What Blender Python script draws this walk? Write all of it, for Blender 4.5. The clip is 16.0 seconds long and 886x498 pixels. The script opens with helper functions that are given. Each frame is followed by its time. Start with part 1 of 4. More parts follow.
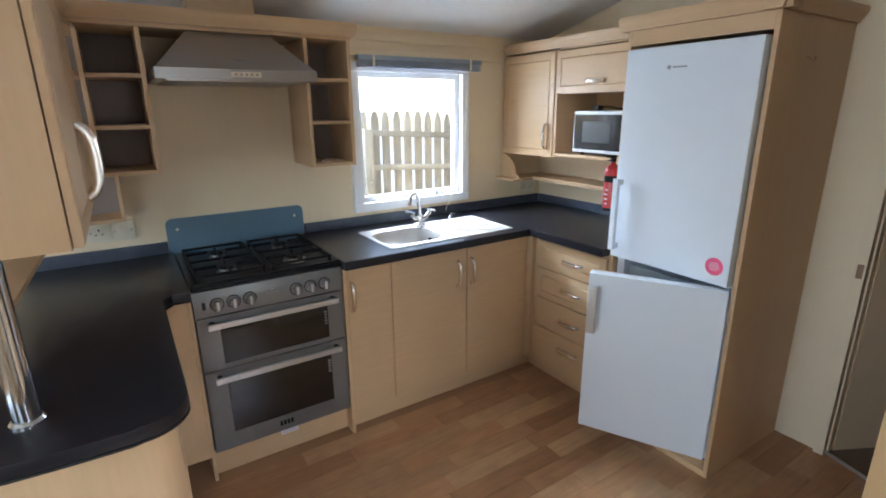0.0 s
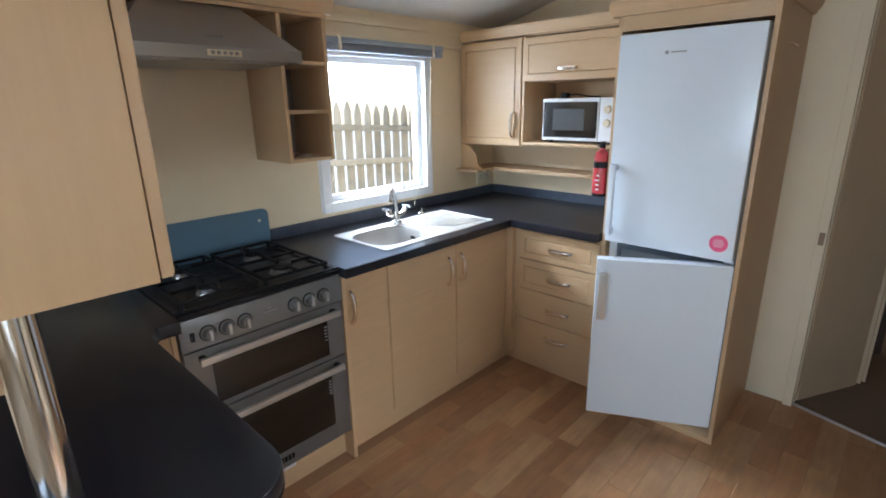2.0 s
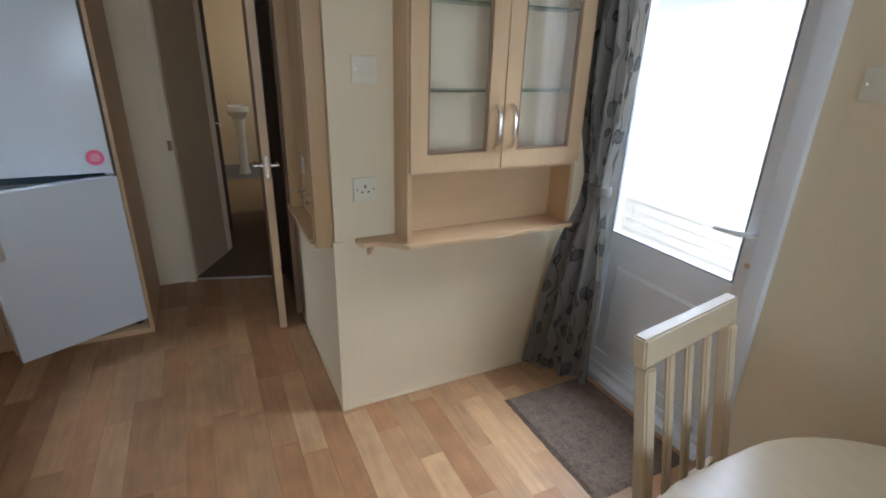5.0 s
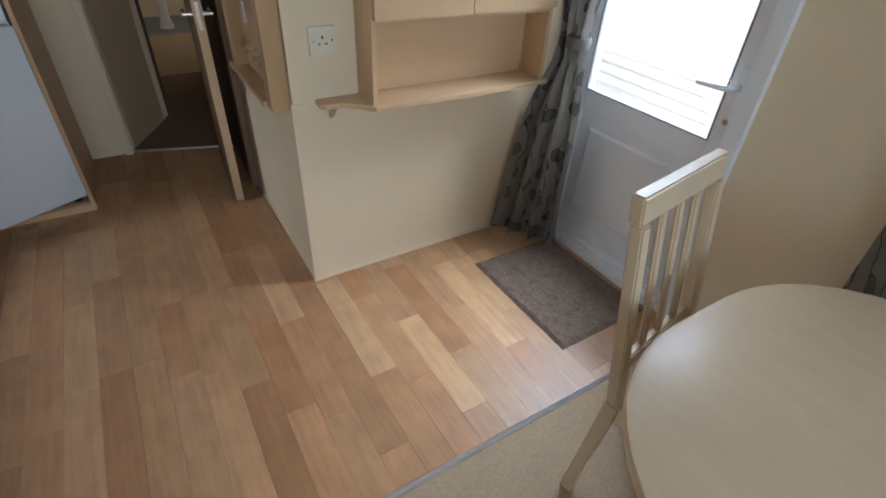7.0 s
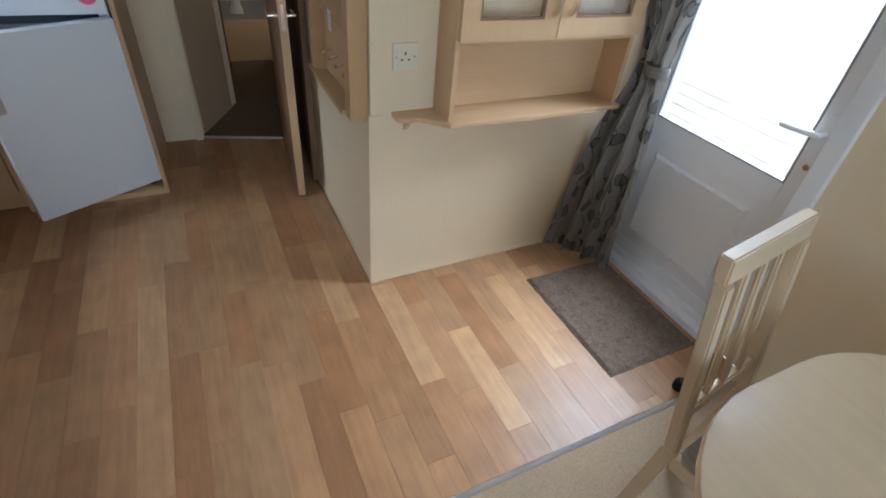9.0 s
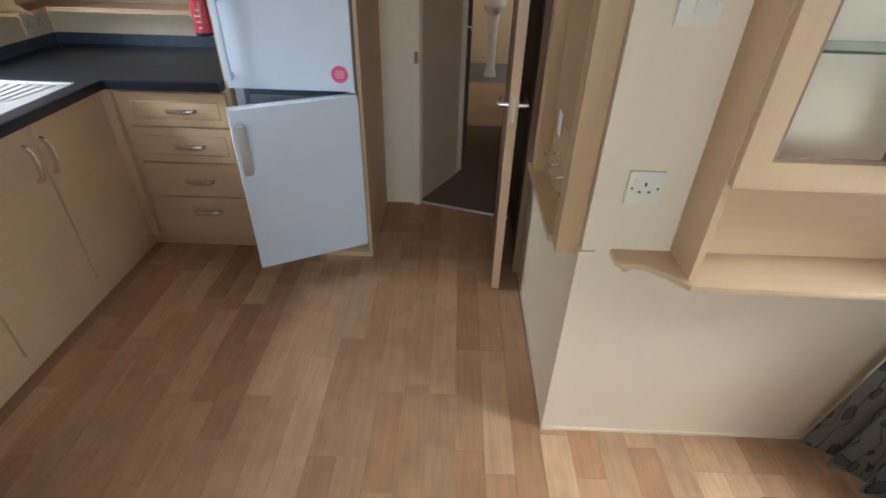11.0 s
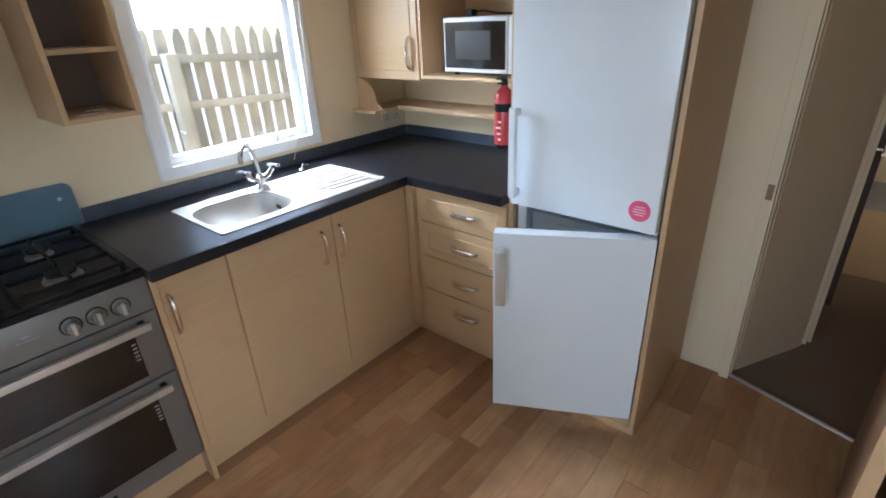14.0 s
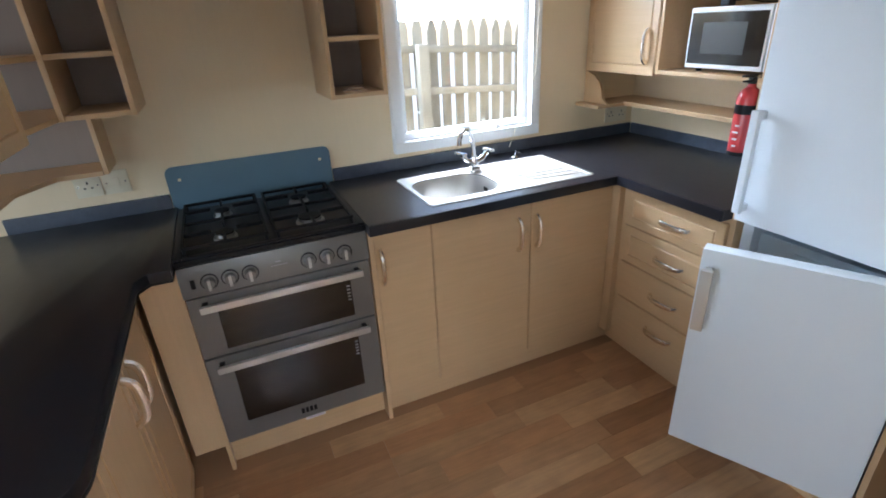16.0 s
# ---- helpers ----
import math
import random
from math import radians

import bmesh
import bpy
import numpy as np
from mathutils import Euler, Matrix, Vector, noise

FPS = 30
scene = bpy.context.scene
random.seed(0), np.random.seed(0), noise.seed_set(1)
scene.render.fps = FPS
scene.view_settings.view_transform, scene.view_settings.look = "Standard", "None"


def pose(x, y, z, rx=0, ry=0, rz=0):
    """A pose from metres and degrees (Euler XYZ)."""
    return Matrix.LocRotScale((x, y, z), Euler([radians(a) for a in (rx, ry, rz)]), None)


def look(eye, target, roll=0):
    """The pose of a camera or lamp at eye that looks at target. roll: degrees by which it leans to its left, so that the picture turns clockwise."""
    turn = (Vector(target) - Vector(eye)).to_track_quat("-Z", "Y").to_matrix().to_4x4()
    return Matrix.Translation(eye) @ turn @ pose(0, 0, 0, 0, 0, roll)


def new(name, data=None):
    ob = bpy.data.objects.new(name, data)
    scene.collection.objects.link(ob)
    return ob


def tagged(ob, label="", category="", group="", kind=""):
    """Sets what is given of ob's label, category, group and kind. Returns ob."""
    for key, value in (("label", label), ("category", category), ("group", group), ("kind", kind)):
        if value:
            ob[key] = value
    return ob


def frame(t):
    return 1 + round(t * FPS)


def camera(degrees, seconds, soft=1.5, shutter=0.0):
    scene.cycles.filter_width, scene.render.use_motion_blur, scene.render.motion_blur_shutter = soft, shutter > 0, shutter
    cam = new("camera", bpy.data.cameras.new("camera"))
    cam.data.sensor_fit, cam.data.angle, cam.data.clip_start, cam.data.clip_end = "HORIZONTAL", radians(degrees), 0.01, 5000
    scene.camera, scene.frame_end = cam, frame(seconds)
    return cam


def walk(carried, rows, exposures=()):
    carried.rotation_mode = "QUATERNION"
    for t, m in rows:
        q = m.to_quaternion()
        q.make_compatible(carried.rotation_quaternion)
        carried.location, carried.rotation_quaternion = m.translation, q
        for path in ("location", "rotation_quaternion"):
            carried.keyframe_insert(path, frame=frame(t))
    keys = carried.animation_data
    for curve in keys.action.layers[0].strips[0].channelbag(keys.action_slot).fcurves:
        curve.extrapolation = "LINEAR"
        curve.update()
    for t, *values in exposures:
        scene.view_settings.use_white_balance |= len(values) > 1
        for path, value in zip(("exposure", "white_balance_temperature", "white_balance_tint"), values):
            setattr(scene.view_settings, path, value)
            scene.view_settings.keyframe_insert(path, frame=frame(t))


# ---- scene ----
cam = camera(84.0, 16.0, 1.8)
PATH = [
    (0, 0.771, 0.802, 1.565, 74.08, 0.53, -32.94),
    (0.5, 0.686, 0.948, 1.580, 73.84, 0.46, -32.45),
    (1, 0.676, 1.092, 1.563, 73.67, 0.93, -33.14),
    (1.5, 0.677, 1.197, 1.546, 73.37, 1.06, -36.41),
    (2, 0.471, 1.253, 1.534, 73.42, 0.94, -46.68),
    (2.5, 0.251, 1.232, 1.511, 72.33, 0.82, -64.42),
    (3, 0.027, 1.268, 1.492, 71.42, -0.99, -80.42),
    (3.5, -0.071, 1.334, 1.508, 70.64, -1.62, -92.95),
    (4, -0.072, 1.369, 1.506, 70.44, -1.27, -103.01),
    (4.5, -0.078, 1.346, 1.492, 70.08, -1.23, -110.54),
    (5, -0.062, 1.319, 1.443, 68.40, -1.54, -115.68),
    (7.5, 0.039, 1.392, 1.397, 51.81, -2.96, -121.57),
    (8, 0.052, 1.440, 1.419, 51.57, -3.51, -120.97),
    (10.5, 0.363, 1.401, 1.523, 54.61, -3.15, -97.02),
    (11, 0.535, 1.281, 1.520, 56.01, -1.32, -88.24),
    (11.5, 0.710, 1.147, 1.552, 57.89, -0.09, -76.87),
    (12, 0.864, 1.185, 1.557, 59.90, 0.53, -69.80),
    (12.5, 0.992, 1.260, 1.559, 62.08, -0.23, -66.25),
    (13, 1.104, 1.266, 1.570, 62.62, 0.53, -62.61),
    (13.5, 1.173, 1.266, 1.550, 63.89, 1.37, -56.24),
    (14, 1.126, 1.285, 1.559, 64.51, 2.35, -50.11),
    (14.5, 1.112, 1.283, 1.560, 64.74, 3.04, -44.78),
    (15, 1.119, 1.268, 1.557, 64.70, 3.65, -38.90),
    (15.5, 1.137, 1.252, 1.543, 64.92, 3.77, -31.78),
    (16, 1.143, 1.236, 1.544, 65.20, 2.79, -24.44),
]
EXPOSURE = [(0, 1.4), (1.5, 1.38), (2.5, 1.28), (3.5, 0.96), (4.5, 0.62), (5, 0.55), (8, 0.6), (10.5, 1.0), (11, 1.08), (12.5, 1.28), (14, 1.38), (16, 1.45)]
walk(cam, [(t, pose(x, y, z, rx, ry, rz)) for t, x, y, z, rx, ry, rz in PATH], EXPOSURE)

# ---- light ----
world = bpy.data.worlds.new("sky")
scene.world = world
world.use_nodes = True
wn = world.node_tree.nodes
sky = wn.new("ShaderNodeTexSky")
sky.sky_type, sky.sun_disc = "NISHITA", False
sky.sun_elevation, sky.sun_rotation = radians(48), radians(2)
sky.air_density, sky.dust_density, sky.ozone_density = 1.0, 0.6, 3.0
wn["Background"].inputs["Strength"].default_value = 0.15
world.node_tree.links.new(sky.outputs["Color"], wn["Background"].inputs["Color"])

sun_data = bpy.data.lights.new("sun", "SUN")
sun_data.energy, sun_data.angle, sun_data.color = 1.5, radians(12), (1, 0.96, 0.9)
sun = new("sun", sun_data)
sun.matrix_world = look((2.5, 9, 8), (2.2, 3.0, 0.9))


def window_light(name, m, width, height, watts, colour=(0.63, 0.79, 1.0), spread=180):
    data = bpy.data.lights.new(name, "AREA")
    data.shape, data.size, data.size_y, data.energy, data.color = "RECTANGLE", width, height, watts, colour
    data.spread = radians(spread)
    ob = new(name, data)
    ob.matrix_world = m
    return ob


window_light("skylight_kitchen", look((1.45, 4.75, 3.0), (2.7, 3.0, 1.0)), 2.6, 2.0, 240)
window_light("skylight_kitchen_top", look((2.255, 3.56, 1.655), (2.255, 0, 1.655)), 0.66, 0.20, 3)
window_light("skylight_door", look((1.25, -1.5, 2.7), (1.2, 0.5, 0.0)), 2.2, 1.5, 110, (0.67, 0.81, 1.0), 140)
window_light("skylight_door_pane", look((1.195, -0.405, 1.36), (1.195, 3, 1.36)), 0.72, 1.0, 0.9)
window_light("skylight_living", look((-2.75, 1.5, 1.45), (2.0, 1.4, 0.6)), 2.4, 1.0, 15.5, (0.61, 0.78, 1.0), 120)
window_light("skylight_side", look((-0.9, -0.42, 1.45), (-0.1, 1.2, 0.1)), 1.0, 0.9, 3.2, (0.66, 0.83, 1.0), 110)
window_light("skylight_bath", look((6.4, -0.32, 1.5), (6.2, 1.5, 0.9)), 0.6, 0.7, 3.4, (0.92, 0.92, 0.85))


# ---- materials ----
def material(name, colour, rough=0.5, metal=0.0, grain=0.0, grain_scale=(40, 40, 4), blotch=0.08, blotch_scale=3.0,
             bump=0.0, bump_scale=200.0, coat=0.0, per_object=0.0, spec=0.5, second=None):
    m = bpy.data.materials.new(name)
    m.use_nodes = True
    t = m.node_tree
    n, link = t.nodes, t.links.new
    b = n["Principled BSDF"]
    b.inputs["Roughness"].default_value, b.inputs["Metallic"].default_value = rough, metal
    b.inputs["Coat Weight"].default_value = coat
    b.inputs["Specular IOR Level"].default_value = spec
    coord = n.new("ShaderNodeTexCoord")
    place = coord.outputs["Object"]
    if per_object:
        info, shift = n.new("ShaderNodeObjectInfo"), n.new("ShaderNodeVectorMath")
        shift.operation = "MULTIPLY_ADD"
        link(info.outputs["Random"], shift.inputs[0])
        shift.inputs[1].default_value = (17, 29, 11)
        link(place, shift.inputs[2])
        place = shift.outputs[0]
    big = n.new("ShaderNodeTexNoise")
    big.inputs["Scale"].default_value, big.inputs["Detail"].default_value = blotch_scale, 4
    link(place, big.inputs["Vector"])
    stretch = n.new("ShaderNodeMapping")
    stretch.inputs["Scale"].default_value = grain_scale
    link(place, stretch.inputs["Vector"])
    fine = n.new("ShaderNodeTexNoise")
    fine.inputs["Scale"].default_value, fine.inputs["Detail"].default_value = 1.0, 6
    fine.inputs["Roughness"].default_value = 0.65
    link(stretch.outputs[0], fine.inputs["Vector"])
    value = n.new("ShaderNodeMath")
    value.operation = "MULTIPLY_ADD"
    link(big.outputs["Fac"], value.inputs[0])
    value.inputs[1].default_value, value.inputs[2].default_value = blotch * 2, 1 - blotch
    add = n.new("ShaderNodeMath")
    add.operation = "MULTIPLY_ADD"
    link(fine.outputs["Fac"], add.inputs[0])
    add.inputs[1].default_value = grain * 2
    link(value.outputs[0], add.inputs[2])
    sub = n.new("ShaderNodeMath")
    sub.operation = "SUBTRACT"
    link(add.outputs[0], sub.inputs[0])
    sub.inputs[1].default_value = grain
    last = sub.outputs[0]
    if per_object:
        vary = n.new("ShaderNodeMath")
        vary.operation = "MULTIPLY_ADD"
        link(info.outputs["Random"], vary.inputs[0])
        vary.inputs[1].default_value, vary.inputs[2].default_value = per_object * 2, 1 - per_object
        both = n.new("ShaderNodeMath")
        both.operation = "MULTIPLY"
        link(last, both.inputs[0])
        link(vary.outputs[0], both.inputs[1])
        last = both.outputs[0]
    mix = n.new("ShaderNodeVectorMath")
    mix.operation = "SCALE"
    mix.inputs[0].default_value = colour
    if second:
        pick, tone = n.new("ShaderNodeMath"), n.new("ShaderNodeMix")
        pick.operation, tone.data_type = "FRACT", "VECTOR"
        seven = n.new("ShaderNodeMath")
        seven.operation = "MULTIPLY"
        link(info.outputs["Random"], seven.inputs[0])
        seven.inputs[1].default_value = 7.3
        link(seven.outputs[0], pick.inputs[0])
        link(pick.outputs[0], tone.inputs["Factor"])
        tone.inputs[4].default_value, tone.inputs[5].default_value = colour, second
        link(tone.outputs[1], mix.inputs[0])
    link(last, mix.inputs["Scale"])
    link(mix.outputs[0], b.inputs["Base Color"])
    if rough > 0.12:
        rr = n.new("ShaderNodeMath")
        rr.operation = "MULTIPLY_ADD"
        link(big.outputs["Fac"], rr.inputs[0])
        rr.inputs[1].default_value, rr.inputs[2].default_value = 0.2 * rough, 0.9 * rough
        link(rr.outputs[0], b.inputs["Roughness"])
    if bump:
        tex, bm_ = n.new("ShaderNodeTexNoise"), n.new("ShaderNodeBump")
        tex.inputs["Scale"].default_value, tex.inputs["Detail"].default_value = bump_scale, 3
        link(place, tex.inputs["Vector"])
        bm_.inputs["Strength"].default_value, bm_.inputs["Distance"].default_value = bump, 0.002
        link(tex.outputs["Fac"], bm_.inputs["Height"])
        link(bm_.outputs["Normal"], b.inputs["Normal"])
    return m


OAK_V = material("light_oak_upright", (0.62, 0.408, 0.227), 0.42, grain=0.10, grain_scale=(70, 70, 3), bump=0.05, bump_scale=120)
OAK_H = material("light_oak_level", (0.62, 0.408, 0.227), 0.42, grain=0.10, grain_scale=(4, 70, 70), bump=0.05, bump_scale=120)
OAK_Y = material("light_oak_across", (0.62, 0.408, 0.227), 0.42, grain=0.10, grain_scale=(70, 4, 70), bump=0.05, bump_scale=120)
KEY_OAK = material("tan_oak_upright", (0.50, 0.315, 0.155), 0.45, grain=0.10, grain_scale=(70, 70, 3), bump=0.05, bump_scale=120)
# Grey-brown shelf backs, darkened further for the shade inside the shelves.
OAK_BACK_SHADED = material("shaded_oak_back", (0.26, 0.205, 0.175), 0.6, grain=0.08, grain_scale=(50, 50, 4))
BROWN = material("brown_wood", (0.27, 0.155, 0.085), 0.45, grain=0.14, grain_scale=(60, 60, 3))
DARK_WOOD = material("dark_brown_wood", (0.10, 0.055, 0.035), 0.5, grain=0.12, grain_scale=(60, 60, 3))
PALE_WOOD = material("pale_ash", (0.70, 0.535, 0.35), 0.30, grain=0.10, grain_scale=(4, 45, 45), blotch_scale=6, bump=0.04, bump_scale=150)
PALE_WOOD_V = material("pale_ash_upright", (0.66, 0.505, 0.33), 0.4, grain=0.07, grain_scale=(60, 60, 5))
CREAM = material("cream_wall_board", (0.80, 0.65, 0.445), 0.6, grain=0.03, grain_scale=(90, 90, 6), blotch=0.05, bump=0.06, bump_scale=300)
CEIL = material("white_ceiling_board", (0.80, 0.79, 0.77), 0.7, blotch=0.04, bump=0.08, bump_scale=260)
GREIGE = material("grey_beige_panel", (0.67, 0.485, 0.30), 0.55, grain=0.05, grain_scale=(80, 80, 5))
SLATE = material("dark_slate_laminate", (0.014, 0.0145, 0.020), 0.29, blotch=0.14, blotch_scale=30, grain=0.06, grain_scale=(160, 160, 160), spec=0.42)
SLATE_UP = material("blue_slate_upstand", (0.055, 0.068, 0.095), 0.4, blotch=0.4, blotch_scale=18, grain=0.2, grain_scale=(60, 60, 60))
WHITE = material("white_enamel", (0.77, 0.815, 0.86), 0.2, blotch=0.015, bump=0.02, bump_scale=60)
UPVC = material("white_upvc", (0.82, 0.83, 0.84), 0.3, blotch=0.03)
PLASTIC = material("white_plastic", (0.78, 0.70, 0.54), 0.35, blotch=0.03)
STEEL = material("brushed_steel", (0.42, 0.41, 0.40), 0.30, 0.9, grain=0.06, grain_scale=(3, 90, 90), blotch=0.05)
SINK = material("satin_steel", (0.58, 0.58, 0.57), 0.42, 0.9, grain=0.05, grain_scale=(80, 4, 80), blotch=0.06)
SILVER = material("silver_paint", (0.215, 0.21, 0.205), 0.36, 0.5, grain=0.03, blotch=0.05)
SILVER_LIGHT = material("silver_trim", (0.58, 0.57, 0.55), 0.32, 0.7, blotch=0.05)
CHROME = material("chrome", (0.75, 0.75, 0.76), 0.1, 1.0, blotch=0.02)
SATIN = material("satin_nickel", (0.86, 0.80, 0.73), 0.26, 1.0, blotch=0.04)
BLACK = material("black_enamel", (0.010, 0.010, 0.012), 0.3, blotch=0.2, spec=0.2)
IRON = material("cast_iron", (0.008, 0.008, 0.009), 0.5, spec=0.15, blotch=0.2, bump=0.2, bump_scale=300)
OVEN_GLASS = material("dark_oven_glass", (0.014, 0.011, 0.010), 0.12, blotch=0.2, coat=0.2)
SPLASH = material("blue_grey_glass", (0.115, 0.20, 0.265), 0.3, blotch=0.06, coat=0.4)
GAP = material("dark_gap", (0.02, 0.018, 0.017), 0.8)
RED = material("red_enamel", (0.52, 0.025, 0.03), 0.3, blotch=0.05, coat=0.3)
PINK = material("pink_label", (0.80, 0.10, 0.22), 0.45, blotch=0.03)
PAPER = material("white_label", (0.78, 0.76, 0.76), 0.6, blotch=0.04)
LILAC = material("lilac_print", (0.52, 0.42, 0.60), 0.6)
GREY_PRINT = material("grey_print", (0.33, 0.33, 0.34), 0.5)
MESH_SCREEN = material("dark_mesh_screen", (0.05, 0.048, 0.046), 0.35, grain=0.2, grain_scale=(300, 300, 300))
FREEZER_IN = material("pale_blue_plastic", (0.50, 0.60, 0.68), 0.4, blotch=0.05)
CARPET = material("beige_carpet", (0.42, 0.31, 0.205), 0.95, grain=0.5, grain_scale=(170, 170, 170), blotch=0.12, bump=0.8, bump_scale=450, spec=0.1)
# Darker brown carries the dimness of the hall in the carpet's colour.
HALL_CARPET = material("dim_brown_carpet", (0.23, 0.165, 0.115), 0.95, grain=0.22, grain_scale=(260, 260, 260), blotch=0.12, bump=0.8, bump_scale=450, spec=0.1)
MAT_PILE = material("taupe_mat_pile", (0.19, 0.135, 0.105), 0.95, grain=0.9, grain_scale=(95, 95, 95), blotch=0.3, blotch_scale=25, bump=1.0, bump_scale=350, spec=0.1)
ALU = material("aluminium_strip", (0.62, 0.62, 0.63), 0.3, 0.9, blotch=0.05)
PLANK = material("oak_vinyl_plank", (0.53, 0.312, 0.162), 0.36, grain=0.34, grain_scale=(5, 55, 5), blotch=0.26, blotch_scale=9, per_object=0.13, second=(0.385, 0.182, 0.082), bump=0.05, bump_scale=180)
JOINT = material("vinyl_joint", (0.34, 0.18, 0.09), 0.45)
CORK = material("tan_hardboard", (0.42, 0.26, 0.12), 0.6, grain=0.14, grain_scale=(120, 120, 120), blotch=0.1)
CERAMIC = material("white_ceramic", (0.82, 0.82, 0.80), 0.15, blotch=0.02)
BLIND = material("blue_grey_slat", (0.30, 0.35, 0.42), 0.45, blotch=0.05)
FENCE = material("weathered_timber", (0.235, 0.21, 0.17), 0.85, grain=0.3, grain_scale=(60, 60, 5), blotch=0.45, blotch_scale=5, per_object=0.25)
CLAD = material("white_cladding", (0.80, 0.80, 0.78), 0.6, blotch=0.06)
ROOF = material("grey_roof_tile", (0.16, 0.18, 0.20), 0.7, blotch=0.2)
# Ground colour raised so that the fence gaps read as bright outdoor glare.
PALED_GROUND = material("ground_paled_for_glare", (0.66, 0.65, 0.61), 0.95, grain=0.2, grain_scale=(20, 20, 20), blotch=0.15)
BATH_FLOOR = material("grey_vinyl", (0.16, 0.17, 0.19), 0.5, blotch=0.2)
SEAT_CLOTH = material("striped_seat_cloth", (0.38, 0.32, 0.25), 0.9, grain=0.5, grain_scale=(3, 70, 3), blotch=0.1)


def glass_material(name, tint):
    m = bpy.data.materials.new(name)
    m.use_nodes = True
    b = m.node_tree.nodes["Principled BSDF"]
    b.inputs["Base Color"].default_value = tint
    b.inputs["Transmission Weight"].default_value = 1.0
    b.inputs["Roughness"].default_value = 0.0
    b.inputs["IOR"].default_value = 1.45
    return m


GLASS = glass_material("clear_glass", (1, 1, 1, 1))
SHELF_GLASS = glass_material("green_shelf_glass", (0.55, 0.75, 0.68, 1))


def curtain_material():
    m = bpy.data.materials.new("leaf_print_curtain")
    m.use_nodes = True
    n, link = m.node_tree.nodes, m.node_tree.links.new
    b = n["Principled BSDF"]
    b.inputs["Roughness"].default_value = 0.7
    b.inputs["Sheen Weight"].default_value = 0.2
    uv = n.new("ShaderNodeUVMap")
    warp = n.new("ShaderNodeTexNoise")
    warp.inputs["Scale"].default_value = 9
    link(uv.outputs[0], warp.inputs["Vector"])
    mixv = n.new("ShaderNodeVectorMath")
    mixv.operation = "MULTIPLY_ADD"
    link(warp.outputs["Color"], mixv.inputs[0])
    mixv.inputs[1].default_value = (0.14, 0.05, 0.0)
    link(uv.outputs[0], mixv.inputs[2])
    cell = n.new("ShaderNodeTexVoronoi")
    cell.inputs["Scale"].default_value = 19
    link(mixv.outputs[0], cell.inputs["Vector"])
    leaf = n.new("ShaderNodeValToRGB")
    leaf.color_ramp.elements[0].position, leaf.color_ramp.elements[0].color = 0.29, (0.17, 0.16, 0.15, 1)
    leaf.color_ramp.elements[1].position, leaf.color_ramp.elements[1].color = 0.37, (0.34, 0.315, 0.28, 1)
    edge = leaf.color_ramp.elements.new(0.33)
    edge.color = (0.025, 0.025, 0.028, 1)
    link(cell.outputs["Distance"], leaf.inputs["Fac"])
    vein = n.new("ShaderNodeTexWave")
    vein.inputs["Scale"].default_value, vein.inputs["Distortion"].default_value = 6.0, 6.0
    link(mixv.outputs[0], vein.inputs["Vector"])
    thin = n.new("ShaderNodeValToRGB")
    thin.color_ramp.elements[0].position, thin.color_ramp.elements[0].color = 0.005, (0.3, 0.28, 0.28, 1)
    thin.color_ramp.elements[1].position, thin.color_ramp.elements[1].color = 0.035, (1, 1, 1, 1)
    link(vein.outputs["Fac"], thin.inputs["Fac"])
    mul = n.new("ShaderNodeMix")
    mul.data_type, mul.blend_type = "RGBA", "MULTIPLY"
    mul.inputs["Factor"].default_value = 1.0
    link(leaf.outputs[0], mul.inputs["A"])
    link(thin.outputs[0], mul.inputs["B"])
    link(mul.outputs["Result"], b.inputs["Base Color"])
    return m


CURTAIN = curtain_material()
TIE_CLOTH = material("taupe_tie_cloth", (0.17, 0.155, 0.14), 0.75, grain=0.3, grain_scale=(40, 40, 40), blotch=0.4, blotch_scale=20)


# ---- mesh helpers ----
def box(bm, x0, x1, y0, y1, z0, z1, bevel=0.0):
    a = [bm.verts.new((x, y, z)) for x in (x0, x1) for y in (y0, y1) for z in (z0, z1)]
    faces = [bm.faces.new([a[i] for i in f]) for f in ((0, 1, 3, 2), (4, 6, 7, 5), (0, 4, 5, 1), (2, 3, 7, 6), (0, 2, 6, 4), (1, 5, 7, 3))]
    if bevel:
        edges = list({e for f in faces for e in f.edges})
        bmesh.ops.bevel(bm, geom=edges, offset=bevel, segments=2, affect="EDGES", profile=0.7)
    return bm


def boxes(*dims, bevel=0.0):
    bm = bmesh.new()
    for d in dims:
        one = box(bmesh.new(), *d, bevel)
        me = bpy.data.meshes.new("temp")
        one.to_mesh(me)
        bm.from_mesh(me)
        one.free()
        bpy.data.meshes.remove(me)
    return bm


def prism(outline, z0, z1, bevel=0.0, axis="z"):
    """A solid from a closed outline, extruded along an axis."""
    def at(u, v, w):
        return {"z": (u, v, w), "x": (w, u, v), "y": (u, w, v)}[axis]
    bm = bmesh.new()
    low = [bm.verts.new(at(u, v, z0)) for u, v in outline]
    top = [bm.verts.new(at(u, v, z1)) for u, v in outline]
    bm.faces.new(low[::-1])
    bm.faces.new(top)
    for i in range(len(outline)):
        j = (i + 1) % len(outline)
        bm.faces.new((low[i], low[j], top[j], top[i]))
    bmesh.ops.recalc_face_normals(bm, faces=bm.faces)
    if bevel:
        rim = [e for e in bm.edges if (e.verts[0] in low) == (e.verts[1] in low)]
        bmesh.ops.bevel(bm, geom=rim, offset=bevel, segments=2, affect="EDGES", profile=0.6)
    return bm


